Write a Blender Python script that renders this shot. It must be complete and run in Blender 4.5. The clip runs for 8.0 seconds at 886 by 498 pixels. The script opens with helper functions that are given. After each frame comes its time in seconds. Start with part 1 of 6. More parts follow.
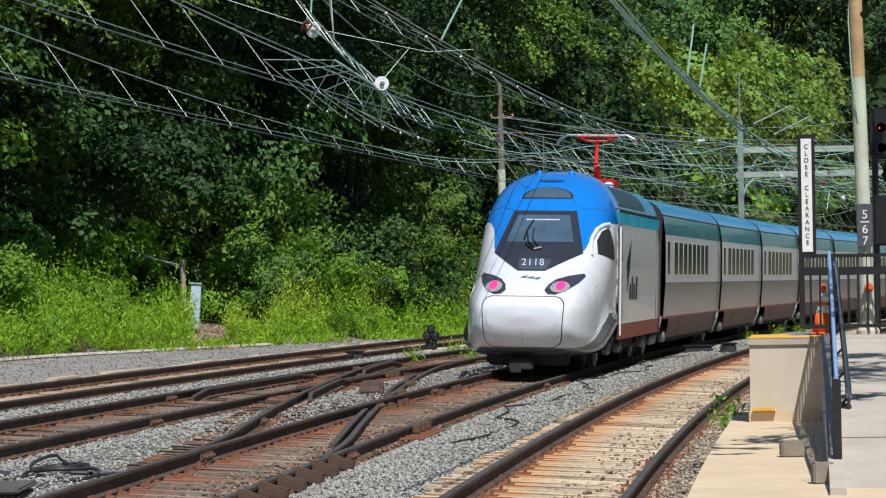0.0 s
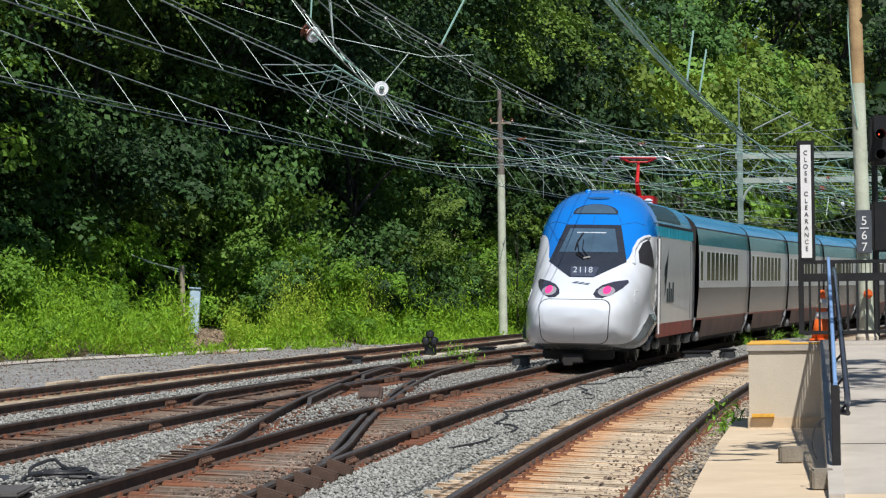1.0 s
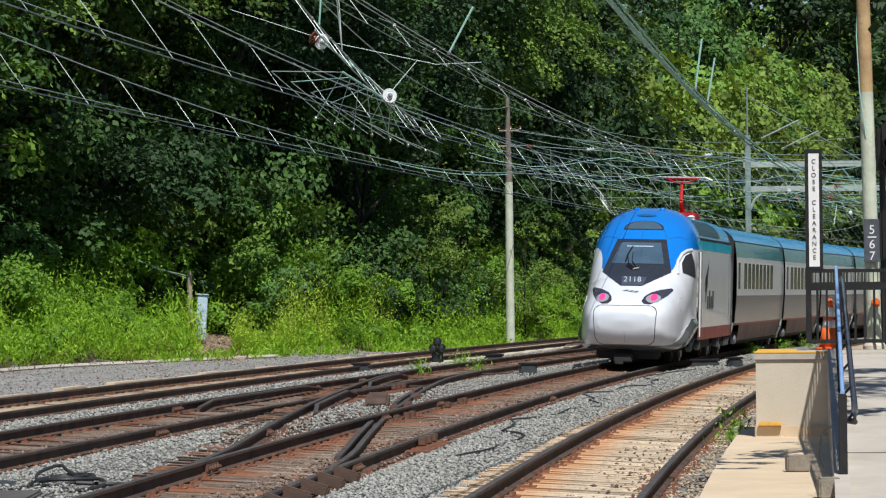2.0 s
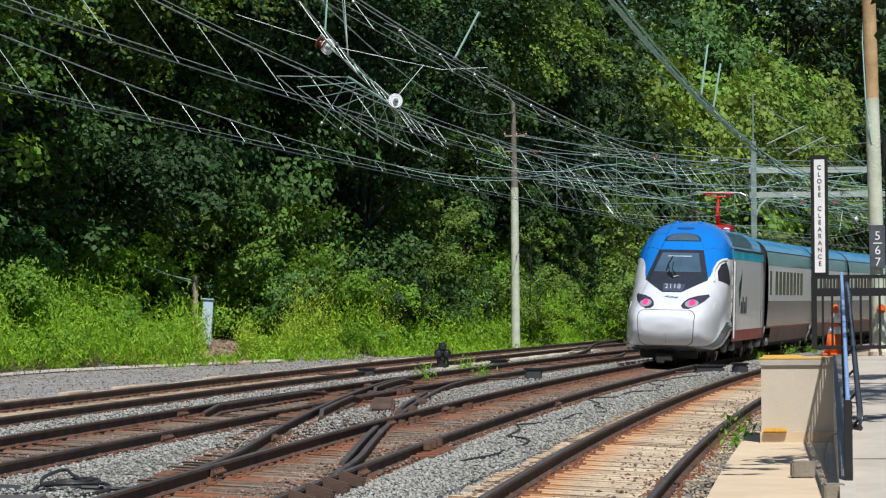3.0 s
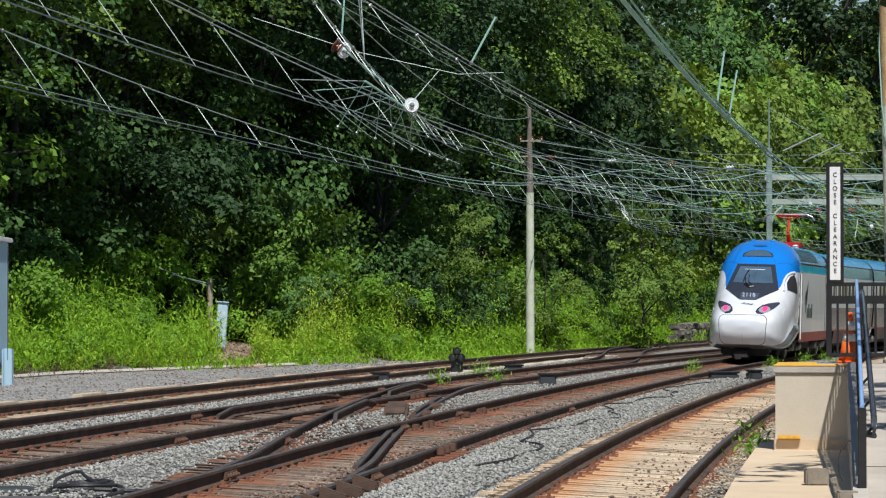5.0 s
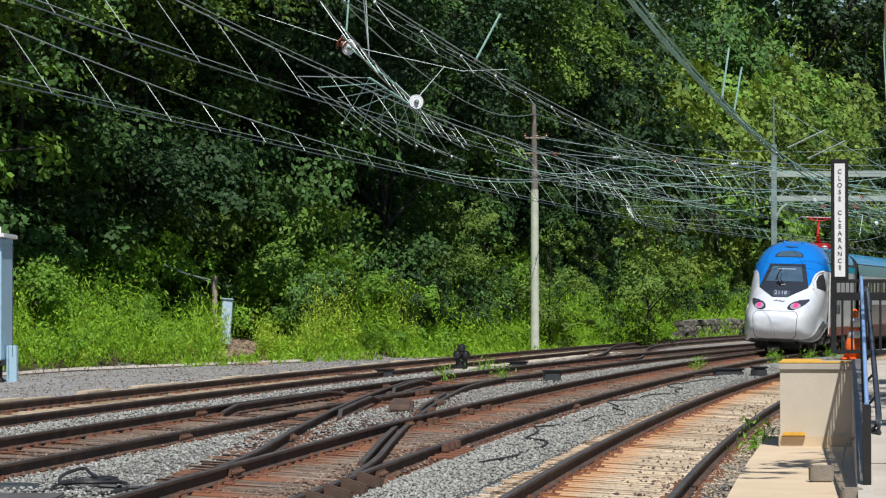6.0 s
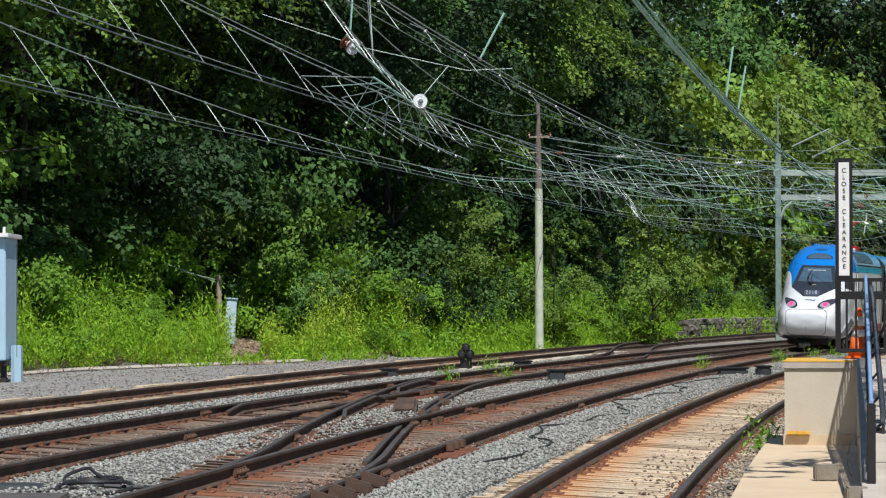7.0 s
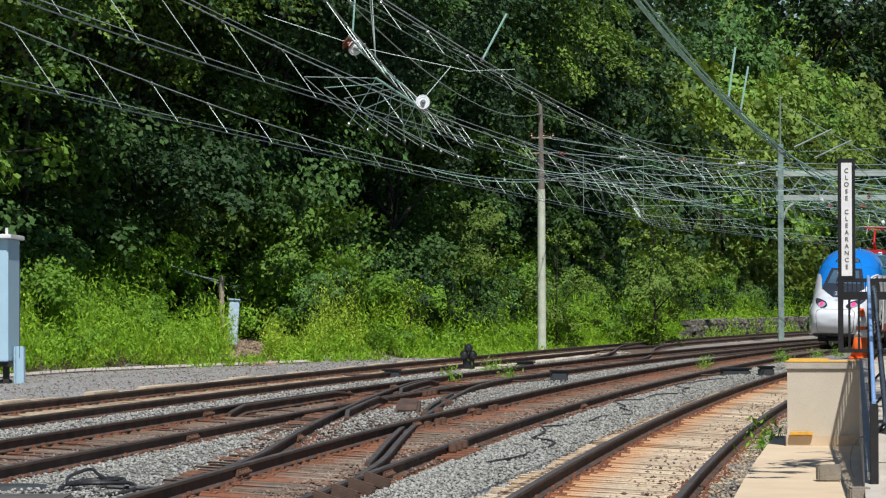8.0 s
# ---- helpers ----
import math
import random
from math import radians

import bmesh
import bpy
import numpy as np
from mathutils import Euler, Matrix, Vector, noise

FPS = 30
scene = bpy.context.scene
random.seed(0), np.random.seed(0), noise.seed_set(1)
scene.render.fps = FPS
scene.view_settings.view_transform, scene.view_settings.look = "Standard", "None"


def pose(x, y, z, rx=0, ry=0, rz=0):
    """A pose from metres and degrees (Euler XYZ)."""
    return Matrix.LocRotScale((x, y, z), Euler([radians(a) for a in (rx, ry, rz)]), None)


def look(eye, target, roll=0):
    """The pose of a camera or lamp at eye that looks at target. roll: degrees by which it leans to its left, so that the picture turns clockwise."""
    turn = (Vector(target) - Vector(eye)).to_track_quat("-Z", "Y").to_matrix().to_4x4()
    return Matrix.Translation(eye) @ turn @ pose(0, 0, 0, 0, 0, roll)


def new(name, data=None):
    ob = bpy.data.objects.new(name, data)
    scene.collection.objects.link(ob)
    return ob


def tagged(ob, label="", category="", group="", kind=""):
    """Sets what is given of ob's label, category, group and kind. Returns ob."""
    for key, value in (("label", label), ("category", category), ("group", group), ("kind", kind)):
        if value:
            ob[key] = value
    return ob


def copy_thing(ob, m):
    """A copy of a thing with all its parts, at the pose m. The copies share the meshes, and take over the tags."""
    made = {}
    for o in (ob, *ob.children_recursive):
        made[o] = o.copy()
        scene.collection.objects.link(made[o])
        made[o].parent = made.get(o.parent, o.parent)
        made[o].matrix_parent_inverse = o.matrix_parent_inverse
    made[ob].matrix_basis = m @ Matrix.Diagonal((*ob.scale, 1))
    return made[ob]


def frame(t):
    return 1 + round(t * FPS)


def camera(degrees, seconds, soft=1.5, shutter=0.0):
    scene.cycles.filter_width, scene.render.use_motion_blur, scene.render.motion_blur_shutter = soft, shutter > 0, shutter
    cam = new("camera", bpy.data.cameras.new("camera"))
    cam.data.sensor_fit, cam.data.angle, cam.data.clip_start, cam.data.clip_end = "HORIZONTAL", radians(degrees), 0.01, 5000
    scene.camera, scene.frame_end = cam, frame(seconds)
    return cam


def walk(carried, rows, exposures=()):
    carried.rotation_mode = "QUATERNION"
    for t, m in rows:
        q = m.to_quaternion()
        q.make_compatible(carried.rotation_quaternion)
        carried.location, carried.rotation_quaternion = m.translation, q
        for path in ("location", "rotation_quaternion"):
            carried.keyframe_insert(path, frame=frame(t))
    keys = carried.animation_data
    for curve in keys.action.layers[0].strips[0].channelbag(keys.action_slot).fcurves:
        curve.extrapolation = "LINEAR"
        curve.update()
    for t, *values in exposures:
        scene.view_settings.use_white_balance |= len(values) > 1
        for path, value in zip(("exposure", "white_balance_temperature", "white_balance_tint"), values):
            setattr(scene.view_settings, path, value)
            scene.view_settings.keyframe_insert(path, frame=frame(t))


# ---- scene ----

# ---------------- camera: it stands on the low walkway and turns slightly ----------------
EYE = (0.0, 0.0, 1.85)
cam = camera(15.53, 8.0, soft=1.2)
TURNS = [(0.0, 90.6390, 0.9410, -0.3973), (0.5, 90.6689, 0.8234, -0.4223), (1.0, 90.7321, 0.8121, -0.4121),
         (1.5, 90.8007, 0.6756, -0.3510), (3.0, 90.9544, 0.4647, -0.1859), (3.5, 90.9852, 0.3344, -0.1315),
         (4.0, 91.0164, 0.2438, -0.0601), (4.5, 91.0463, 0.1000, 0.0018), (6.0, 90.9796, 0.0512, 0.1540),
         (6.5, 90.9594, 0.0670, 0.1986), (7.0, 90.9691, 0.1287, 0.2298), (7.5, 90.9700, 0.1738, 0.2511),
         (8.0, 90.9819, 0.1715, 0.2757)]
walk(cam, [(t, pose(*EYE, a, b, c)) for t, a, b, c in TURNS])

# ---------------- sky and sun ----------------
SUN_EL, SUN_TO = 58.0, Vector((-0.27, 0.96, 0))      # light travels away from the camera and to its left
world = bpy.data.worlds.new("sky")
scene.world = world
world.use_nodes = True
wn = world.node_tree.nodes
sky = wn.new("ShaderNodeTexSky")
sky.sky_type, sky.sun_disc = "NISHITA", False
sky.sun_elevation, sky.dust_density, sky.ozone_density = radians(SUN_EL), 0.15, 3.0
sky.sun_rotation = math.atan2(-SUN_TO.x, -SUN_TO.y)
world.node_tree.links.new(sky.outputs[0], wn["Background"].inputs[0])
wn["Background"].inputs[1].default_value = 0.076
sun_dir = SUN_TO.normalized() * math.cos(radians(SUN_EL)) + Vector((0, 0, -math.sin(radians(SUN_EL))))
sun = new("sun", bpy.data.lights.new("sun", "SUN"))
sun.data.energy, sun.data.angle, sun.data.color = 5.0, radians(0.53), (1.0, 0.97, 0.93)
sun.matrix_basis = look((0, 0, 60), Vector((0, 0, 60)) + sun_dir)
scene.view_settings.exposure = 0.0

# ---------------- materials ----------------
def mat(name, colour, rough=0.7, metal=0.0, dark=None, scale=8.0, mix=0.5, bump=0.0, bump_scale=60.0, spec=0.5,
        fine=None, coords="Object", per_object=0.0, per_island=0.0, emit=None, coat=0.0):
    """A surface whose colour wanders between two tones at two scales, with fine relief."""
    m = bpy.data.materials.new(name)
    m.use_nodes = True
    nt = m.node_tree
    n, l = nt.nodes, nt.links
    b = n["Principled BSDF"]
    b.inputs["Roughness"].default_value, b.inputs["Metallic"].default_value = rough, metal
    b.inputs["Specular IOR Level"].default_value = spec
    b.inputs["Coat Weight"].default_value = coat
    dark = dark or tuple(c * 0.6 for c in colour)
    tc = n.new("ShaderNodeTexCoord")
    big = n.new("ShaderNodeTexNoise")
    big.inputs["Scale"].default_value, big.inputs["Detail"].default_value = scale, 5.0
    big.inputs["Roughness"].default_value = 0.65
    l.new(tc.outputs[coords], big.inputs["Vector"])
    ramp = n.new("ShaderNodeMapRange")
    ramp.inputs[1].default_value, ramp.inputs[2].default_value = 0.5 - mix * 0.35, 0.5 + mix * 0.35
    l.new(big.outputs["Fac"], ramp.inputs[0])
    cm = n.new("ShaderNodeMix")
    cm.data_type = "RGBA"
    cm.inputs[6].default_value, cm.inputs[7].default_value = (*dark, 1), (*colour, 1)
    l.new(ramp.outputs[0], cm.inputs[0])
    out = cm.outputs[2]
    small = n.new("ShaderNodeTexNoise")
    small.inputs["Scale"].default_value, small.inputs["Detail"].default_value = bump_scale, 4.0
    l.new(tc.outputs[coords], small.inputs["Vector"])
    if fine:
        f2 = n.new("ShaderNodeMix")
        f2.data_type = "RGBA"
        f2.inputs[7].default_value = (*fine, 1)
        r2 = n.new("ShaderNodeMapRange")
        r2.inputs[1].default_value, r2.inputs[2].default_value = 0.55, 0.68
        l.new(small.outputs["Fac"], r2.inputs[0])
        l.new(r2.outputs[0], f2.inputs[0])
        l.new(out, f2.inputs[6])
        out = f2.outputs[2]
    for amount, source, socket in ((per_object, "ShaderNodeObjectInfo", "Random"), (per_island, "ShaderNodeNewGeometry", "Random Per Island")):
        if amount:
            s = n.new(source)
            mr = n.new("ShaderNodeMapRange")
            mr.inputs[3].default_value, mr.inputs[4].default_value = 1 - amount, 1 + amount
            l.new(s.outputs[socket], mr.inputs[0])
            mul = n.new("ShaderNodeVectorMath")
            mul.operation = "SCALE"
            l.new(out, mul.inputs[0])
            l.new(mr.outputs[0], mul.inputs["Scale"])
            out = mul.outputs[0]
    l.new(out, b.inputs["Base Color"])
    if bump:
        bp = n.new("ShaderNodeBump")
        bp.inputs["Strength"].default_value, bp.inputs["Distance"].default_value = bump, 0.02
        l.new(small.outputs["Fac"], bp.inputs["Height"])
        l.new(bp.outputs[0], b.inputs["Normal"])
    if emit:
        b.inputs["Emission Color"].default_value, b.inputs["Emission Strength"].default_value = (*emit[:3], 1), emit[3]
    return m


def leaf_mat(name, colour, dark, through_colour, amount=0.35):
    """Leaves: diffuse with light through them, each leaf of its own tone."""
    m = mat(name, colour, 0.6, dark=dark, scale=0.35, mix=0.9, per_island=0.36, per_object=0.36, spec=0.22)
    n, l = m.node_tree.nodes, m.node_tree.links
    b = n["Principled BSDF"]
    tr = n.new("ShaderNodeBsdfTranslucent")
    tr.inputs[0].default_value = (*through_colour, 1)
    mx = n.new("ShaderNodeMixShader")
    mx.inputs[0].default_value = amount
    l.new(b.outputs[0], mx.inputs[1])
    l.new(tr.outputs[0], mx.inputs[2])
    l.new(mx.outputs[0], n["Material Output"].inputs[0])
    return m


M_RAIL = mat("rail_steel_rusty", (0.115, 0.068, 0.046), 0.8, 0.0, dark=(0.035, 0.024, 0.02), scale=2.2, bump=0.3, bump_scale=40)
M_HEAD = mat("rail_head_worn", (0.17, 0.15, 0.135), 0.5, 0.5, dark=(0.08, 0.065, 0.055), scale=3)
def tie_mat(name, colour, dark, stain, strength):
    """Sleeper wood, stained by rust where the rails lie on it."""
    m = mat(name, colour, 0.9, dark=dark, scale=6, bump=0.6, bump_scale=25, per_object=0.22)
    n, l = m.node_tree.nodes, m.node_tree.links
    b = n["Principled BSDF"]
    old = b.inputs["Base Color"].links[0].from_socket
    tc, sep = n.new("ShaderNodeTexCoord"), n.new("ShaderNodeSeparateXYZ")
    l.new(tc.outputs["Object"], sep.inputs[0])
    inner, outer = n.new("ShaderNodeMapRange"), n.new("ShaderNodeMapRange")
    for node, lo, hi, va, vb in ((inner, -0.55, -0.15, strength, 0.0), (outer, -0.98, -0.8, 0.15, 1.0)):
        node.interpolation_type = "SMOOTHSTEP"
        for i, v in ((1, lo), (2, hi), (3, va), (4, vb)):
            node.inputs[i].default_value = v
        l.new(sep.outputs[0], node.inputs[0])
    r = n.new("ShaderNodeMath")
    r.operation = "MULTIPLY"
    l.new(inner.outputs[0], r.inputs[0])
    l.new(outer.outputs[0], r.inputs[1])
    cm = n.new("ShaderNodeMix")
    cm.data_type = "RGBA"
    cm.inputs[7].default_value = (*stain, 1)
    l.new(r.outputs[0], cm.inputs[0])
    l.new(old, cm.inputs[6])
    l.new(cm.outputs[2], b.inputs["Base Color"])
    return m


M_TIE_TAN = tie_mat("tie_weathered_tan", (0.66, 0.55, 0.41), (0.46, 0.36, 0.25), (0.60, 0.32, 0.15), 0.75)
M_TIE_PALE = tie_mat("tie_pale", (0.50, 0.42, 0.30), (0.36, 0.29, 0.20), (0.34, 0.24, 0.15), 0.3)
M_TIE_DARK = tie_mat("tie_creosoted", (0.19, 0.14, 0.105), (0.09, 0.06, 0.045), (0.16, 0.07, 0.04), 0.6)
M_TIE_BROWN = tie_mat("tie_brown_oiled", (0.23, 0.175, 0.13), (0.11, 0.085, 0.065), (0.19, 0.115, 0.075), 0.4)
M_TIE_GREY = tie_mat("tie_grey_weathered", (0.34, 0.28, 0.22), (0.20, 0.155, 0.12), (0.26, 0.11, 0.055), 0.75)
M_JOINT = mat("joint_bar_rust", (0.19, 0.095, 0.055), 0.85, dark=(0.08, 0.045, 0.032), scale=9, mix=0.8)
M_TIE_RUST = tie_mat("tie_rust_stained", (0.28, 0.14, 0.08), (0.14, 0.075, 0.05), (0.24, 0.09, 0.04), 0.8)
M_PLATE = mat("tie_plate_rust", (0.30, 0.12, 0.06), 0.85, 0.0, dark=(0.13, 0.055, 0.035), scale=9, mix=0.8)
M_BALLAST = mat("ballast_ground", (0.29, 0.28, 0.265), 0.95, dark=(0.19, 0.175, 0.155), scale=0.5, bump=1.0, bump_scale=22, fine=(0.10, 0.095, 0.09), coords="Object")
M_STONE = mat("ballast_stone", (0.36, 0.365, 0.335), 0.9, dark=(0.26, 0.255, 0.23), scale=0.8, per_island=0.28, bump=0.3)
M_STONE_RUST = mat("ballast_stone_rusty", (0.25, 0.19, 0.15), 0.9, dark=(0.15, 0.085, 0.055), scale=1.2, per_island=0.5, bump=0.3)
M_STONE_TAN = mat("sandy_gravel", (0.42, 0.35, 0.26), 0.9, dark=(0.30, 0.24, 0.17), scale=1.2, per_island=0.4)
M_EARTH = mat("brown_earth_litter", (0.33, 0.25, 0.17), 0.95, dark=(0.17, 0.12, 0.08), scale=1.5, per_island=0.4)
M_GRAVEL = mat("fine_gravel", (0.30, 0.295, 0.29), 0.95, dark=(0.20, 0.19, 0.185), scale=0.6, bump=0.6, bump_scale=30, fine=(0.19, 0.19, 0.19))
M_SOIL = mat("soil_and_litter", (0.10, 0.095, 0.04), 0.95, dark=(0.05, 0.05, 0.02), scale=0.7, bump=0.8, bump_scale=10)
M_WALK = mat("walkway_concrete_warm", (0.66, 0.53, 0.37), 0.85, dark=(0.55, 0.43, 0.29), scale=0.9, bump=0.15, bump_scale=50)
M_CONC = mat("platform_concrete", (0.64, 0.58, 0.47), 0.85, dark=(0.53, 0.47, 0.37), scale=1.5, mix=0.8, bump=0.15, bump_scale=40, fine=(0.54, 0.49, 0.40))
M_CONC_GREY = mat("ramp_concrete", (0.50, 0.46, 0.40), 0.85, dark=(0.40, 0.36, 0.31), scale=1.2, bump=0.2, bump_scale=40)
M_BLACK = mat("black_paint", (0.018, 0.018, 0.02), 0.4, dark=(0.01, 0.01, 0.011), scale=10)
M_YELLOW = mat("safety_yellow", (0.80, 0.46, 0.06), 0.7, dark=(0.62, 0.34, 0.05), scale=12)
M_BLUE_PIPE = mat("blue_pipe_paint", (0.28, 0.46, 0.78), 0.35, dark=(0.2, 0.36, 0.66), scale=6)
M_PIPE_GREY = mat("dark_grey_pipe", (0.07, 0.075, 0.09), 0.25, 0.2, dark=(0.045, 0.05, 0.06), scale=6, coat=0.4)
M_WHITE = mat("white_paint", (0.82, 0.82, 0.82), 0.5, dark=(0.74, 0.74, 0.73), scale=5)
M_ORANGE = mat("cone_orange", (0.85, 0.16, 0.02), 0.5, dark=(0.75, 0.12, 0.015), scale=10)
M_POLE = mat("pole_wood_painted", (0.60, 0.65, 0.52), 0.85, dark=(0.45, 0.49, 0.38), scale=2.5, bump=0.4, bump_scale=30)
M_POLE_WOOD = mat("pole_wood_bare", (0.52, 0.36, 0.18), 0.85, dark=(0.32, 0.20, 0.10), scale=3, bump=0.4, bump_scale=30)
M_STEEL_GREEN = mat("copper_green_steel", (0.30, 0.40, 0.36), 0.6, 0.3, dark=(0.18, 0.25, 0.23), scale=3)
M_BEAM = mat("pale_grey_green_beam", (0.46, 0.52, 0.46), 0.65, 0.1, dark=(0.34, 0.40, 0.36), scale=1.2)
M_WIRE = mat("weathered_wire", (0.44, 0.52, 0.49), 0.5, 0.4, dark=(0.26, 0.34, 0.31), scale=2)
M_WIRE_GREEN = mat("verdigris_wire", (0.38, 0.62, 0.54), 0.6, 0.0, dark=(0.26, 0.48, 0.41), scale=2)
M_PORCELAIN = mat("white_porcelain", (0.80, 0.82, 0.84), 0.15, dark=(0.72, 0.74, 0.76), scale=6, coat=0.5)
M_BROWN_INS = mat("brown_insulator", (0.22, 0.07, 0.035), 0.25, dark=(0.14, 0.045, 0.025), scale=6)
M_CABINET = mat("blue_grey_cabinet", (0.42, 0.62, 0.74), 0.5, dark=(0.37, 0.55, 0.67), scale=1.0)
M_RUBBER = mat("black_cable_rubber", (0.035, 0.035, 0.038), 0.6, scale=20)
M_WALLSTONE = mat("old_wall_stone", (0.21, 0.195, 0.17), 0.95, dark=(0.075, 0.07, 0.06), scale=3, bump=0.6, bump_scale=15, per_object=0.35)
M_BARK = mat("tree_bark", (0.035, 0.032, 0.026), 0.95, dark=(0.02, 0.018, 0.014), scale=4, bump=0.8, bump_scale=12)
# darkest leaf tone; in the wood's depth it also carries the shade
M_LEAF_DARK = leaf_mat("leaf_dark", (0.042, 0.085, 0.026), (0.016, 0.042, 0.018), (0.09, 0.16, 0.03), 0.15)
M_LEAF_MID = leaf_mat("leaf_mid", (0.092, 0.185, 0.040), (0.032, 0.082, 0.026), (0.14, 0.25, 0.04), 0.18)
# brighter, warmer leaf tone that stands in for sunlit leaf masses
M_LEAF_SUNNY = leaf_mat("leaf_sunny", (0.195, 0.300, 0.045), (0.06, 0.115, 0.025), (0.20, 0.34, 0.04), 0.2)
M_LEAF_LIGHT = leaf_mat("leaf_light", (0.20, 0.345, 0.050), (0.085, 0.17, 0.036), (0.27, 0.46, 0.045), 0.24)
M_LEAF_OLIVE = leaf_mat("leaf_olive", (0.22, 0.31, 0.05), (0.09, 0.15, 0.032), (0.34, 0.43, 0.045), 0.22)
M_WEED = leaf_mat("weed_green", (0.35, 0.58, 0.048), (0.15, 0.32, 0.027), (0.47, 0.74, 0.045), 0.36)
M_VINE = leaf_mat("vine_green", (0.21, 0.38, 0.042), (0.085, 0.19, 0.026), (0.28, 0.50, 0.04), 0.28)
M_WEED_YELLOW = leaf_mat("weed_yellow_green", (0.40, 0.50, 0.06), (0.22, 0.36, 0.035), (0.42, 0.56, 0.05), 0.3)

# ---------------- helpers for building ----------------
def mesh_of(bm, material, smooth=False):
    me = bpy.data.meshes.new("mesh")
    bm.to_mesh(me)
    bm.free()
    for m in (material if isinstance(material, (list, tuple)) else [material]):
        me.materials.append(m)
    if smooth:
        for p in me.polygons:
            p.use_smooth = True
    return me


def thing(name, label, category, group="", kind="", m=None):
    ob = tagged(new(name), label, category, group, kind)
    if m is not None:
        ob.matrix_basis = m
    return ob


def part(name, bm, material, parent, label="", smooth=False):
    ob = new(name, mesh_of(bm, material, smooth))
    ob.parent = parent
    if label:
        ob["label"] = label
    return ob


def solo(name, bm, material, label, category, group="", kind="", smooth=False):
    return tagged(new(name, mesh_of(bm, material, smooth)), label, category, group, kind)


def box(bm, x0, x1, y0, y1, z0, z1, bevel=0.0):
    r = bmesh.ops.create_cube(bm, size=1.0, matrix=Matrix.Translation(((x0 + x1) / 2, (y0 + y1) / 2, (z0 + z1) / 2)) @ Matrix.Diagonal((abs(x1 - x0), abs(y1 - y0), abs(z1 - z0), 1)))
    if bevel:
        es = list({e for v in r["verts"] for e in v.link_edges})
        bmesh.ops.bevel(bm, geom=es, offset=bevel, segments=2, affect="EDGES")
    return bm


def tube(bm, pts, r, n=6, r2=None, cap=True):
    """A round bar along points, tapering from r to r2."""
    pts = [Vector(p) for p in pts]
    r2 = r if r2 is None else r2
    rings = []
    for i, p in enumerate(pts):
        d = (pts[min(i + 1, len(pts) - 1)] - pts[max(i - 1, 0)]).normalized()
        a = d.cross(Vector((0, 0, 1)))
        if a.length < 0.02:
            a = d.cross(Vector((1, 0, 0)))
        a.normalize()
        b = d.cross(a)
        rr = r + (r2 - r) * i / max(1, len(pts) - 1)
        rings.append([bm.verts.new(p + (a * math.cos(k * 2 * math.pi / n) + b * math.sin(k * 2 * math.pi / n)) * rr) for k in range(n)])
    for q, w in zip(rings, rings[1:]):
        for k in range(n):
            bm.faces.new((q[k], q[(k + 1) % n], w[(k + 1) % n], w[k]))
    if cap:
        bm.faces.new([bm.verts.new(v.co) for v in rings[0][::-1]])
        bm.faces.new([bm.verts.new(v.co) for v in rings[-1]])
    return bm


def lathe(bm, profile, n=16, at=(0, 0, 0), axis=None):
    """Turn a profile of (radius, height) about z, or about another axis."""
    q = Vector((0, 0, 1)).rotation_difference(Vector(axis)).to_matrix().to_4x4() if axis else Matrix.Identity(4)
    m = Matrix.Translation(at) @ q
    rings = [[bm.verts.new(m @ Vector((r * math.cos(k * 2 * math.pi / n), r * math.sin(k * 2 * math.pi / n), z))) for k in range(n)] for r, z in profile]
    for q0, w in zip(rings, rings[1:]):
        for k in range(n):
            bm.faces.new((q0[k], q0[(k + 1) % n], w[(k + 1) % n], w[k]))
    bm.faces.new(rings[0][::-1])
    bm.faces.new(rings[-1])
    return bm


def curved(pts, n=6):
    """A smooth line through points."""
    p = [Vector(q) for q in pts]
    p = [p[0] * 2 - p[1]] + p + [p[-1] * 2 - p[-2]]
    out = []
    for a, b, c, d in zip(p, p[1:], p[2:], p[3:]):
        for i in range(n):
            u = i / n
            out.append(0.5 * (2 * b + (c - a) * u + (2 * a - 5 * b + 4 * c - d) * u * u + (3 * b - a - 3 * c + d) * u ** 3))
    return out + [p[-2]]


# ---------------- the four tracks, all on one long curve to the right ----------------
def curve_x(y, x0, s=0.1424, c=0.000576):
    u = y - 62.5
    return x0 + s * u + c * u * u


def x_a(y): return curve_x(y, 5.49, 0.152)
def x_b(y): return curve_x(y, 1.5)
def x_c(y): return curve_x(y, -2.9, 0.148)
def x_d(y): return curve_x(y, -7.2, 0.1424, 0.000384)
def smooth01(u):
    u = min(1.0, max(0.0, u))
    return u * u * (3 - 2 * u)
def cross_ease(y, y0, y1, y2, y3):
    """From 0 to 1: a curve to y1, straight to y2, a curve to y3."""
    k = 2.0 / ((y1 - y0) + 2 * (y2 - y1) + (y3 - y2))
    if y < y1:
        return 0.5 * k * max(0.0, y - y0) ** 2 / (y1 - y0)
    if y < y2:
        return 0.5 * k * (y1 - y0) + k * (y - y1)
    return 1 - 0.5 * k * max(0.0, y3 - y) ** 2 / (y3 - y2)
def x_cross(y): return x_b(y) + (x_c(y) - x_b(y)) * cross_ease(y, 33, 42, 74, 86)
def x_cross_far(y): return x_c(y) + (x_d(y) - x_c(y)) * smooth01((y - 102) / 57)


def at_track(fx, y, off=0.0):
    """Place beside a track: off metres to its right; also the heading."""
    dx = (fx(y + 0.5) - fx(y - 0.5))
    h = math.atan(dx)
    return fx(y) + off * math.cos(h), y - off * math.sin(h), h


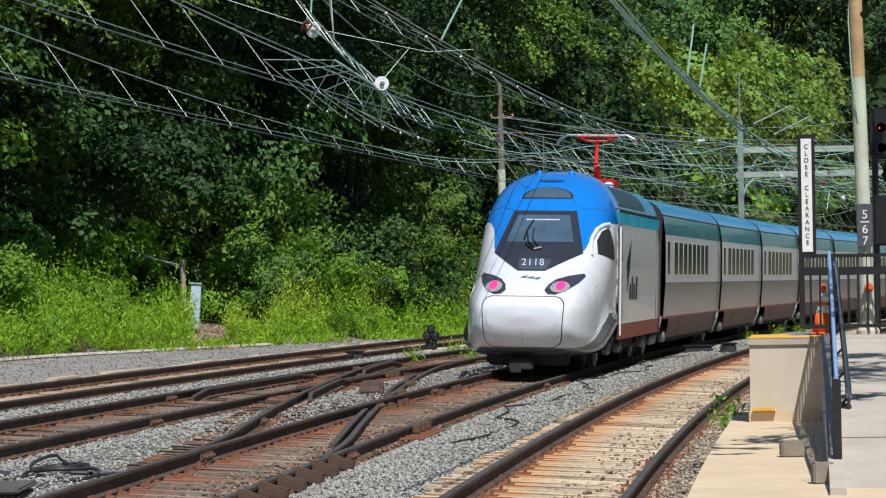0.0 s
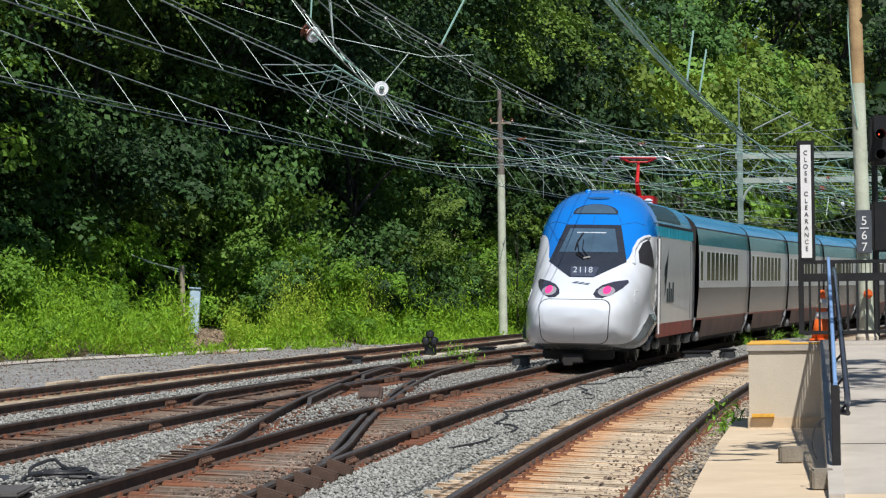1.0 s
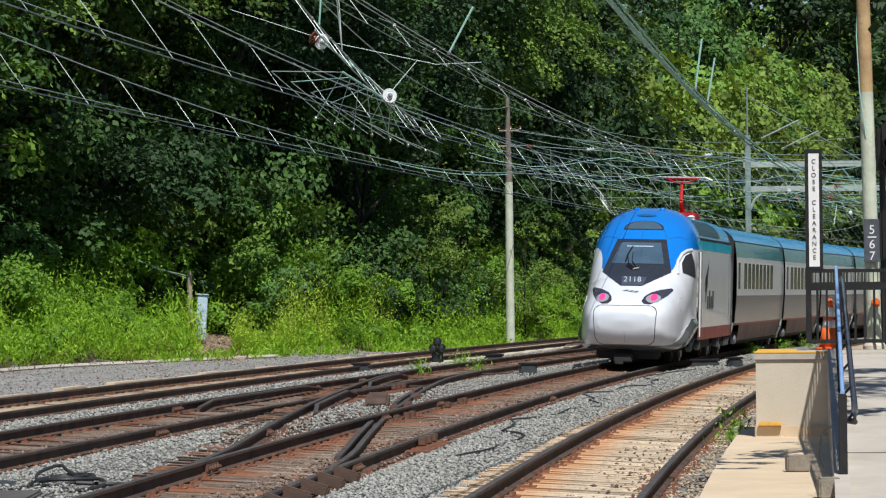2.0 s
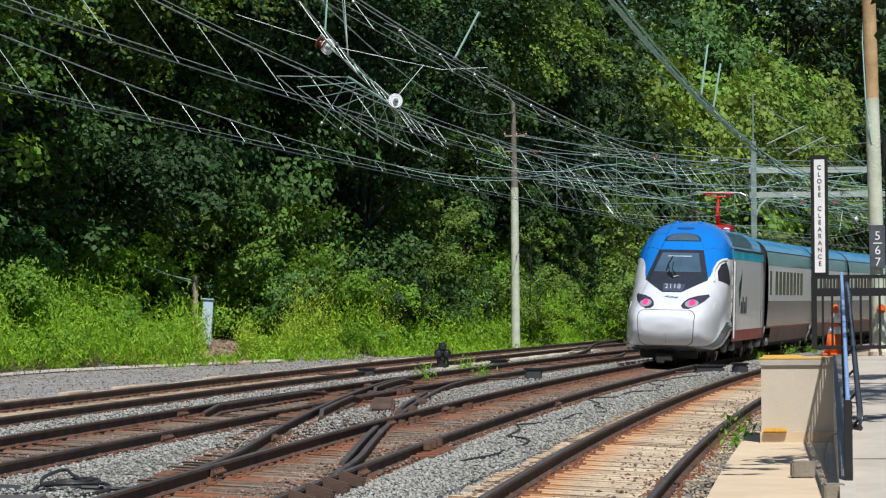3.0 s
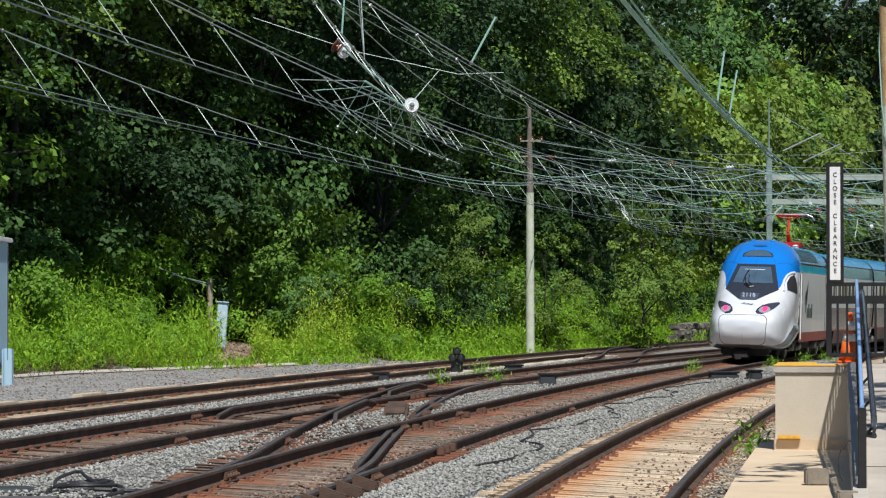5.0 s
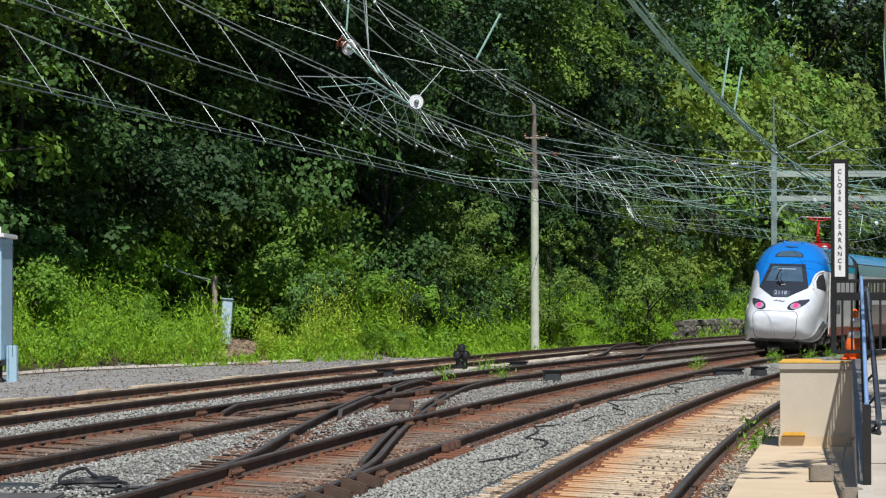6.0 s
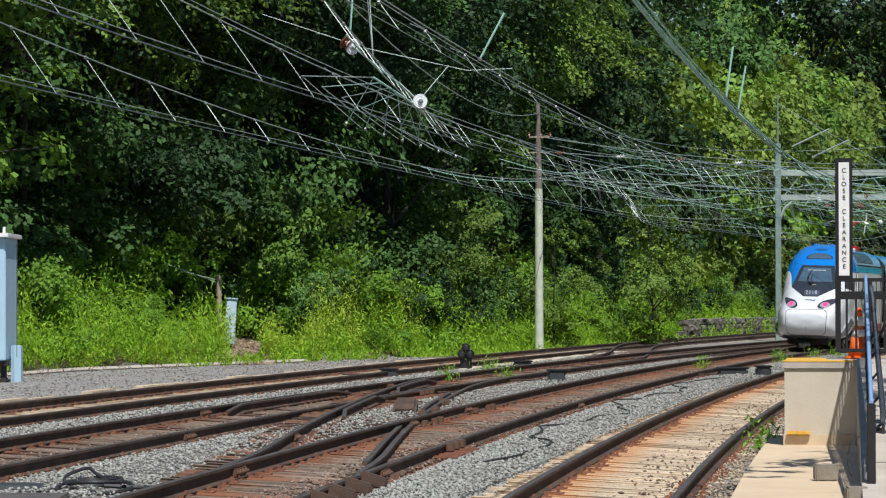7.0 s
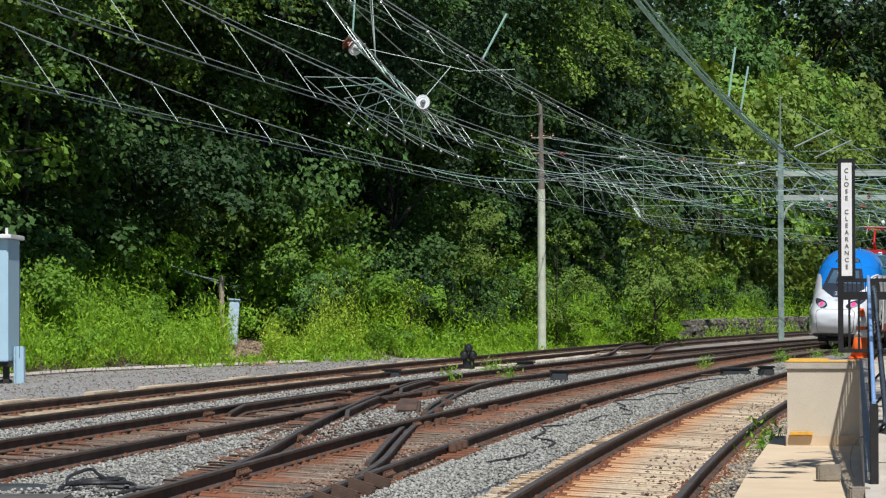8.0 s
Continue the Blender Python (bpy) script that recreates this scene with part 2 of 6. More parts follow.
GAUGE, CANT, RAIL_H = 1.435, 0.08, 0.17
RAIL_PROFILE = [(-0.072, -0.17), (0.072, -0.17), (0.072, -0.158), (0.012, -0.14), (0.012, -0.045), (0.036, -0.036),
                (0.036, -0.006), (0.028, 0), (-0.028, 0), (-0.036, -0.006), (-0.036, -0.036), (-0.012, -0.045), (-0.012, -0.14), (-0.072, -0.158)]


def rail_bm(fx, y0, y1, side, step=1.5, dz=0.0):
    bm = bmesh.new()
    n = max(2, int((y1 - y0) / step))
    rings = []
    for i in range(n + 1):
        y = y0 + (y1 - y0) * i / n
        x, yy, h = at_track(fx, y, side * GAUGE / 2 + side * 0.036)
        z = -side * CANT / 2 + dz
        rings.append([bm.verts.new((x + px * math.cos(h), yy - px * math.sin(h), z + pz)) for px, pz in RAIL_PROFILE])
    k = len(RAIL_PROFILE)
    for a, b in zip(rings, rings[1:]):
        for j in range(k):
            f = bm.faces.new((a[j], b[j], b[(j + 1) % k], a[(j + 1) % k]))
            f.material_index = 1 if j in (6, 7, 8) else 0
    bm.faces.new(rings[0])
    bm.faces.new(rings[-1][::-1])
    return bm


def tie_mesh(material, length=2.6, seed=0, half=0.15):
    rng = random.Random(seed)
    bm = box(bmesh.new(), -length / 2, length / 2, -half, half, -0.17, 0.0, 0.014)
    for v in bm.verts:
        v.co += Vector((rng.uniform(-0.03, 0.03), rng.uniform(-0.008, 0.008), rng.uniform(-0.006, 0.006)))
    return mesh_of(bm, material)


def plate_mesh():
    bm = box(bmesh.new(), -0.17, 0.17, -0.09, 0.09, 0.0, 0.018)
    for sx in (-0.11, 0.11):
        box(bm, sx - 0.014, sx + 0.014, -0.06, -0.03, 0.018, 0.06)
        box(bm, sx - 0.014, sx + 0.014, 0.03, 0.06, 0.018, 0.06)
    return mesh_of(bm, M_PLATE)


PLATE = plate_mesh()


def railway(name, label, fx, y0, y1, near, tie_mats, spacing=0.61, length=2.6, rails=True, seed=1, dz=0.0, half=0.15):
    """A track in its parts: two rails, ties (the nearest as pieces, the rest joined) with their plates."""
    rng = random.Random(seed)
    tr = thing(name, label, "railway track", kind="structure")
    if rails:
        for side in (-1, 1):
            part("rail", rail_bm(fx, y0, y1, side, dz=dz), [M_RAIL, M_HEAD], tr)
    meshes = [tie_mesh(m, length, i, half) for i, m in enumerate(tie_mats)]
    far = bmesh.new()
    plates = bmesh.new()
    y = y0
    tilt = math.degrees(CANT / GAUGE)
    while y < y1:
        x, yy, h = at_track(fx, y)
        m = pose(x, yy, -RAIL_H - 0.012 + rng.uniform(-0.012, 0.004), 0, 0, -math.degrees(h) + rng.uniform(-0.8, 0.8)) @ pose(rng.uniform(-0.08, 0.08), 0, 0, 0, tilt, 0)
        if y < near:
            ob = new("tie", rng.choice(meshes))
            ob.parent, ob.matrix_basis = tr, m
            for sx in (-0.753, 0.753):
                plates.from_mesh(PLATE)
                bmesh.ops.transform(plates, matrix=m @ Matrix.Translation((sx, 0, 0)), verts=plates.verts[-len(PLATE.vertices):])
        else:
            far.from_mesh(meshes[0])
            bmesh.ops.transform(far, matrix=m, verts=far.verts[-len(meshes[0].vertices):])
        y += spacing * math.cos(h)
    if len(plates.verts):
        tagged(part("tie_plates", plates, M_PLATE, tr, "rusty tie plates with spikes"), kind="stuff")
    if len(far.verts):
        tagged(part("far_ties", far, tie_mats[0], tr, "weathered ties far down the line"), kind="stuff")
    return tr

# ---------------- ground ----------------
def bank_start(y): return x_d(y) - min(11.2, max(2.4, 11.2 - 0.25 * (y - 102)))


def ground_z(x, y):
    t = bank_start(y) - x
    z = -0.24
    if t > 0:
        z += 0.13 * t if t < 6 else 0.78 + 0.36 * (t - 6)
        z = min(z, 24 + 0.02 * t)
    return z


def ground():
    bm = bmesh.new()
    ys = [-60, -20, 0, 10, 16] + [20 + 2 * i for i in range(100)] + [222 + 6 * i for i in range(20)] + [360, 450, 600, 1200, 3500]
    xs = [-3000, -800, -300, -180, -140, -110] + [-90 + 4 * i for i in range(16)] + [-28 + 1.0 * i for i in range(80)] + [54 + 6 * i for i in range(12)] + [160, 260, 600, 3000]
    grid = [[bm.verts.new((x, y, ground_z(x, y) + (0.0 if abs(x) > 200 else 0.03 * noise.noise(Vector((x * 0.4, y * 0.4, 0)))))) for x in xs] for y in ys]
    for i in range(len(ys) - 1):
        for j in range(len(xs) - 1):
            f = bm.faces.new((grid[i][j], grid[i][j + 1], grid[i + 1][j + 1], grid[i + 1][j]))
            c = f.calc_center_median()
            t = bank_start(c.y) - c.x
            f.material_index = 2 if t > 0.5 or c.y > 300 or c.x > x_a(c.y) + 8.6 else (1 if c.x < x_d(c.y) - 2.6 else 0)
    return solo("ground", bm, [M_BALLAST, M_GRAVEL, M_SOIL], "grey ballast ground rising to a wooded bank", "ground", kind="structure", smooth=True)


ground()


def fast_mesh(verts, faces_n, quads, material, smooth=False):
    """A mesh straight from numpy arrays: verts (n, 3), quads (m, k)."""
    me = bpy.data.meshes.new("mesh")
    k = quads.shape[1]
    me.vertices.add(len(verts))
    me.vertices.foreach_set("co", verts.astype(np.float32).ravel())
    me.loops.add(quads.size)
    me.loops.foreach_set("vertex_index", quads.astype(np.int32).ravel())
    me.polygons.add(len(quads))
    me.polygons.foreach_set("loop_start", np.arange(0, quads.size, k, dtype=np.int32))
    me.update(calc_edges=True)
    me.validate()
    for m in (material if isinstance(material, (list, tuple)) else [material]):
        me.materials.append(m)
    return me


def stones(name, label, place, count, material, seed, s0=0.018, s1=0.045):
    """Loose stones: rough octahedra of eight faces, sunk a little."""
    rs = np.random.RandomState(seed)
    pts = place(rs, count)
    n = len(pts)
    base = np.array([(1, 0, 0), (-1, 0, 0), (0, 1, 0), (0, -1, 0), (0, 0, 1), (0, 0, -1)], float)
    r = rs.uniform(s0, s1, (n, 1, 1)) * rs.uniform(0.65, 1.35, (n, 6, 1))
    a = rs.uniform(0, 6.28, n)
    c, s = np.cos(a)[:, None], np.sin(a)[:, None]
    tilt = rs.uniform(-0.6, 0.6, n)[:, None]
    v = base[None] * r * rs.uniform((0.75, 0.55, 0.4), (1.7, 1.15, 0.95), (n, 1, 3))
    v = np.stack((v[:, :, 0] * c - v[:, :, 1] * s, v[:, :, 0] * s + v[:, :, 1] * c, v[:, :, 2] * 0.8 + v[:, :, 0] * tilt), axis=2) + pts[:, None, :]
    tri = np.array([(0, 2, 4), (2, 1, 4), (1, 3, 4), (3, 0, 4), (2, 0, 5), (1, 2, 5), (3, 1, 5), (0, 3, 5)])
    idx = (np.arange(n)[:, None, None] * 6 + tri[None]).reshape(-1, 3)
    return tagged(new(name, fast_mesh(v.reshape(-1, 3), 3, idx, material)), label, "gravel", kind="stuff")


def between(fx0, fx1, y0, y1, z0=-0.235, lump=0.05):
    """A sampler of places between two lines, denser where the camera is near."""
    def place(rs, count):
        y = y0 * (y1 / y0) ** rs.uniform(0, 1, count)
        u = rs.uniform(0, 1, count)
        x = fx0(y) + (fx1(y) - fx0(y)) * u
        z = z0 + lump * np.sin(u * math.pi) + rs.uniform(-0.01, 0.02, count)
        return np.stack((x, y, z), axis=1)
    return place


railway("track_platform", "rusty rails on sun-bleached tan ties beside the walkway", x_a, -10, 290, 100, [M_TIE_TAN, M_TIE_TAN], spacing=0.56, seed=2, half=0.115)
railway("track_train", "dark rails on rust-stained ties that the train runs on", x_b, -10, 290, 125, [M_TIE_BROWN, M_TIE_GREY, M_TIE_RUST, M_TIE_GREY], seed=3)
railway("track_middle", "dark rails on creosoted ties beside the turnout", x_c, -10, 290, 125, [M_TIE_BROWN, M_TIE_DARK, M_TIE_BROWN], seed=4)
railway("track_far", "dark rails on pale ties below the bank", x_d, -10, 290, 125, [M_TIE_PALE, M_TIE_PALE], seed=5)
railway("track_crossover", "crossover rails between two tracks", x_cross, 36.5, 84, 85, [M_TIE_RUST, M_TIE_DARK], 0.61, 2.9, seed=6, dz=-0.005)
railway("track_crossover_far", "distant crossover rails between two tracks", x_cross_far, 102, 159, 20, [M_TIE_DARK], 0.61, 2.9, seed=7, dz=-0.005)

stones("ballast", "loose grey ballast stones between the tracks", between(lambda y: x_b(y) + 0.95, lambda y: x_a(y) - 0.95, 26, 120, -0.225, 0.11), 26000, M_STONE, 11, 0.016, 0.038)
stones("ballast", "loose grey ballast stones between the tracks", between(lambda y: x_c(y) + 0.9, lambda y: x_b(y) - 0.9, 26, 120, -0.225, 0.10), 17000, M_STONE, 12, 0.016, 0.038)
stones("ballast", "loose grey ballast stones between the tracks", between(lambda y: x_d(y) + 0.9, lambda y: x_c(y) - 0.9, 40, 130, -0.225, 0.08), 9000, M_STONE, 13, 0.02, 0.05)
stones("ballast", "rust-stained stones between the rails", between(lambda y: x_b(y) - 0.9, lambda y: x_b(y) + 0.9, 26, 120, -0.21, 0.015), 9000, M_STONE_RUST, 14, 0.018, 0.042)
stones("ballast", "rust-stained stones between the rails", between(lambda y: x_c(y) - 0.9, lambda y: x_c(y) + 0.9, 36, 120, -0.21, 0.015), 6000, M_STONE_RUST, 15, 0.018, 0.042)
stones("ballast", "small pale stones among the tan ties", between(lambda y: x_a(y) - 0.6, lambda y: x_a(y) + 0.6, 26, 90, -0.205, 0.01), 1100, M_STONE_RUST, 16, 0.012, 0.03)
stones("ballast", "sandy fine gravel beside the platform track", between(lambda y: x_a(y) + 0.8, lambda y: x_a(y) + 1.45, 26, 70, -0.235, 0.01), 3000, M_STONE_TAN, 17, 0.015, 0.035)
stones("ballast", "sandy fine gravel beside the platform track", between(lambda y: x_a(y) - 0.66, lambda y: x_a(y) + 0.66, 26, 90, -0.235, 0.0), 6000, M_STONE_RUST, 18, 0.012, 0.03)
stones("ballast", "loose grey and brown stones on the gravel strip", between(lambda y: np.array([bank_start(a) for a in y]) + 0.2, lambda y: x_d(y) - 1.3, 58, 125, -0.235, 0.0), 9000, M_STONE, 19, 0.015, 0.04)
stones("ballast", "brown litter on the gravel strip", between(lambda y: np.array([bank_start(a) for a in y]) - 0.3, lambda y: x_d(y) - 1.2, 75, 140, -0.23, 0.0), 2200, M_STONE_RUST, 20, 0.015, 0.04)


def earth_slope(rs, count):
    y = rs.uniform(112, 124, count)
    x = y * rs.uniform(-0.0705, -0.0565, count)
    return np.stack((x, y, np.array([ground_z(a, b) for a, b in zip(x, y)]) + rs.uniform(-0.02, 0.03, count)), axis=1)


stones("earth_slope", "bare brown earth and litter on the slope beside the box", earth_slope, 5500, M_EARTH, 23, 0.03, 0.10)


# ---------------- rail joints, braces and the box beside the turnout ----------------
def joint_bar_mesh():
    """Two bolted bars that clasp the rail's web."""
    bm = bmesh.new()
    for sx in (-1, 1):
        a, b = sorted((sx * 0.013, sx * 0.05))
        box(bm, a, b, -0.36, 0.36, -0.140, -0.048, 0.006)
        for y in (-0.26, -0.09, 0.09, 0.26):
            lathe(bm, [(0.03, 0.0), (0.03, 0.022), (0.016, 0.024), (0.016, 0.05)], 6, (sx * 0.048, y, -0.094), (sx, 0, 0))
    return mesh_of(bm, M_JOINT)


JOINT = joint_bar_mesh()
for fx, side, y in ((x_c, 1, 61.8), (x_b, -1, 51.7), (x_b, 1, 38.2), (x_b, 1, 35.6), (x_cross, -1, 46.7), (x_c, -1, 75.8), (x_b, -1, 58.4),
                    (x_b, -1, 37.0), (x_c, 1, 49.0), (x_c, -1, 57.0), (x_b, 1, 63.5)):
    x, yy, h = at_track(fx, y, side * (GAUGE / 2 + 0.036))
    ob = tagged(new("joint_bar", JOINT), "rusty bolted joint bar clasping the rail", "rail joint", "rail joints")
    ob.matrix_basis = pose(x, yy, -side * CANT / 2, 0, 0, -math.degrees(h))


def brace_mesh():
    bm = box(bmesh.new(), 0.03, 0.3, -0.07, 0.07, -0.165, -0.14, 0.005)
    box(bm, 0.04, 0.13, -0.05, 0.05, -0.14, -0.05, 0.02)
    return mesh_of(bm, M_JOINT)


BRACE = brace_mesh()
for i in range(9):
    x, yy, h = at_track(x_c, 65.4 + i * 0.61, -(GAUGE / 2 + 0.036))
    for turn in (0, 180):
        ob = tagged(new("rail_brace", BRACE), "rusty steel brace against the rail's foot", "rail brace", "rail braces")
        ob.matrix_basis = pose(x, yy, CANT / 2, 0, 0, turn - math.degrees(h))

M_SWITCH = mat("switch_box_steel", (0.13, 0.12, 0.11), 0.55, dark=(0.07, 0.06, 0.055), scale=3)
sb = thing("switch_box", "dark brown steel switch box between the tracks", "switch box")
part("body", box(bmesh.new(), -4.95, -3.92, 31.3, 32.7, -0.26, -0.09, 0.03), M_RAIL, sb)
part("cover", box(bmesh.new(), -4.99, -3.88, 31.26, 32.74, -0.09, -0.04, 0.02), M_SWITCH, sb, "dark dented lid")
part("rod", tube(bmesh.new(), [(-3.9, 32.0, -0.17), (-2.9, 32.0, -0.17)], 0.025, 8), M_RAIL, sb)

kb = thing("kerb_1", "weathered pale concrete edging at the foot of the weeds", "kerb", kind="structure")
for i in range(5):
    a, b = Vector((-14.6, 112.7, 0)), Vector((-8.3, 123.2, 0))
    p, q = a.lerp(b, i / 5 + 0.004), a.lerp(b, (i + 1) / 5 - 0.004)
    m = p.lerp(q, 0.5)
    L = (q - p).length / 2
    part("edging", box(bmesh.new(), -0.07, 0.07, -L, L, -0.2, 0.0, 0.012), M_CONC_GREY, kb).matrix_basis = pose(m.x, m.y, ground_z(m.x, m.y) + 0.07, 0, 0, -math.degrees(math.atan2(b.x - a.x, b.y - a.y)))

# ---------------- the train ----------------
def livery(name, base, other, low, zb, y0, y1, rise, rough=0.22, flake=0.0):
    """Paint in three zones: base, other above a line that rises by `rise` between y0 and y1, and low below a line that sweeps up."""
    m = mat(name, base, rough, dark=tuple(c * 0.93 for c in base), scale=1.2, coat=0.6, metal=flake, bump=0.02, bump_scale=3)
    n, l = m.node_tree.nodes, m.node_tree.links
    b = n["Principled BSDF"]
    old = b.inputs["Base Color"].links[0].from_socket
    tc, sep = n.new("ShaderNodeTexCoord"), n.new("ShaderNodeSeparateXYZ")
    l.new(tc.outputs["Object"], sep.inputs[0])
    up = n.new("ShaderNodeMapRange")
    up.interpolation_type = "SMOOTHSTEP"
    for i, v in ((1, y0), (2, y1), (3, 0.0), (4, rise)):
        up.inputs[i].default_value = v
    l.new(sep.outputs[1], up.inputs[0])
    d = n.new("ShaderNodeMath")
    d.operation = "SUBTRACT"
    l.new(sep.outputs[2], d.inputs[0])
    l.new(up.outputs[0], d.inputs[1])
    edge = n.new("ShaderNodeMapRange")
    edge.inputs[1].default_value, edge.inputs[2].default_value = zb - 0.006, zb + 0.006
    l.new(d.outputs[0], edge.inputs[0])
    cm = n.new("ShaderNodeMix")
    cm.data_type = "RGBA"
    cm.inputs[7].default_value = (*other, 1)
    l.new(edge.outputs[0], cm.inputs[0])
    l.new(old, cm.inputs[6])
    sweep = n.new("ShaderNodeMapRange")
    sweep.interpolation_type = "SMOOTHSTEP"
    for i, v in ((1, 0.6), (2, 3.5), (3, 0.54), (4, 1.24)):
        sweep.inputs[i].default_value = v
    l.new(sep.outputs[1], sweep.inputs[0])
    d2 = n.new("ShaderNodeMath")
    d2.operation = "SUBTRACT"
    l.new(sep.outputs[2], d2.inputs[0])
    l.new(sweep.outputs[0], d2.inputs[1])
    e2 = n.new("ShaderNodeMapRange")
    e2.inputs[1].default_value, e2.inputs[2].default_value = -0.008, 0.008
    l.new(d2.outputs[0], e2.inputs[0])
    cl = n.new("ShaderNodeMix")
    cl.data_type = "RGBA"
    cl.inputs[6].default_value = (*low, 1)
    l.new(e2.outputs[0], cl.inputs[0])
    l.new(cm.outputs[2], cl.inputs[7])
    l.new(cl.outputs[2], b.inputs["Base Color"])
    return m


M_NOSE = livery("nose_paint", (0.79, 0.83, 0.88), (0.004, 0.19, 0.66), (0.12, 0.13, 0.135), 2.5, 2.5, 4.3, 0.66)
M_COVER = mat("coupler_cover_paint", (0.80, 0.84, 0.89), 0.22, 0.12, dark=(0.76, 0.80, 0.85), scale=1.0, coat=0.6)
M_SEAM = mat("dark_seam", (0.03, 0.03, 0.035), 0.6)
M_VALANCE = mat("dark_grey_valance", (0.055, 0.06, 0.065), 0.45, dark=(0.035, 0.038, 0.04), scale=2)
M_SIDE_GREY = mat("side_grey_paint", (0.70, 0.74, 0.75), 0.35, dark=(0.62, 0.66, 0.67), scale=1.0, coat=0.3, bump=0.03, bump_scale=2)
M_SIDE_WHITE = mat("side_white_paint", (0.80, 0.84, 0.86), 0.3, dark=(0.72, 0.76, 0.78), scale=0.8, coat=0.3)
M_SIDE_LOW = mat("lower_side_silver", (0.38, 0.395, 0.395), 0.2, 0.75, dark=(0.27, 0.28, 0.28), scale=0.4, bump=0.04, bump_scale=1.2)
M_SKIRT_RED = mat("red_stripe_grimy", (0.40, 0.075, 0.06), 0.5, dark=(0.20, 0.07, 0.05), scale=1.5)
M_SKIRT = mat("skirt_grimy_brown", (0.20, 0.115, 0.095), 0.6, dark=(0.11, 0.07, 0.06), scale=1.2)
M_ROOF = mat("teal_blue_roof", (0.012, 0.30, 0.60), 0.25, dark=(0.01, 0.24, 0.50), scale=0.7, coat=0.25)
M_BAND = mat("dark_teal_band", (0.025, 0.24, 0.32), 0.25, dark=(0.018, 0.18, 0.24), scale=0.7, coat=0.25)
M_GLASS_DARK = mat("dark_window_glass", (0.022, 0.034, 0.028), 0.1, dark=(0.018, 0.026, 0.022), scale=0.6, spec=0.25)
M_SCREEN = mat("windscreen_glass", (0.075, 0.13, 0.19), 0.08, dark=(0.05, 0.09, 0.13), scale=1.2, spec=0.8, coat=0.4)
M_SURROUND = mat("black_gloss_surround", (0.035, 0.04, 0.052), 0.12, dark=(0.026, 0.03, 0.04), scale=2, spec=0.6)
M_LENS = mat("smoked_lens", (0.06, 0.055, 0.075), 0.08, dark=(0.03, 0.03, 0.04), scale=5, spec=0.7)
M_REFLECT = mat("lamp_reflector", (0.60, 0.58, 0.62), 0.2, 0.4, dark=(0.45, 0.43, 0.48), scale=12)
M_PINK = mat("tail_light_glowing", (0.9, 0.04, 0.18), 0.3, emit=(1.0, 0.03, 0.17, 1.3))
M_RED = mat("red_pantograph_paint", (0.62, 0.02, 0.02), 0.4, dark=(0.45, 0.015, 0.015), scale=8)
M_GREY_METAL = mat("grey_metal", (0.35, 0.36, 0.36), 0.4, 0.7, dark=(0.22, 0.22, 0.22), scale=6)
M_DAMPER = mat("damper_pale_metal", (0.40, 0.41, 0.41), 0.4, 0.5, dark=(0.12, 0.12, 0.12), scale=7)
M_GRIME = mat("underframe_grime", (0.035, 0.032, 0.03), 0.8, dark=(0.018, 0.016, 0.015), scale=4)
M_GANGWAY = mat("gangway_rubber", (0.10, 0.06, 0.06), 0.7, dark=(0.05, 0.035, 0.035), scale=3)
M_LOGO_BLUE = mat("logo_blue", (0.03, 0.12, 0.30), 0.3)
M_LOGO_GREY = mat("logo_dark_teal", (0.025, 0.05, 0.055), 0.5)
M_EMBLEM = mat("emblem_grey_blue", (0.16, 0.2, 0.28), 0.3)
M_NUMBER = mat("number_panel_glass", (0.07, 0.085, 0.12), 0.25, dark=(0.05, 0.06, 0.09), scale=4)
M_TEXT = mat("pale_lettering", (0.55, 0.62, 0.70), 0.4)

STATIONS = [0.0, 0.08, 0.22, 0.5, 1.0, 1.6, 2.3, 3.1, 3.8, 4.6, 5.4, 6.6]
HALF_W = [0.72, 0.90, 1.02, 1.14, 1.26, 1.34, 1.40, 1.43, 1.455, 1.465, 1.465, 1.465]
TOP_Z = [1.42, 1.54, 1.64, 1.76, 1.95, 2.18, 2.5, 2.98, 3.44, 3.95, 4.25, 4.4]
LOW_Z = [0.90, 0.72, 0.56, 0.42, 0.34, 0.32, 0.35, 0.46, 0.56, 0.65, 0.70, 0.70]


def section(w, z0, z1, k, n, up, low, mid):
    a = 2 * math.pi * k / n
    c, s = math.cos(a), math.sin(a)
    e = up if s > 0 else low
    zc, hz = z0 + (z1 - z0) * mid, (z1 - z0) * (1 - mid if s > 0 else mid)
    return w * math.copysign(abs(c) ** (2 / e), c), zc + hz * math.copysign(abs(s) ** (2 / e), s)


def soft(values, y):
    """Smoothed table look-up along the nose."""
    return float(sum(np.interp(y + d, STATIONS, values) * g for d, g in ((-0.16, 0.2), (0, 0.6), (0.16, 0.2)))) if y > 0.2 else float(np.interp(y, STATIONS, values))


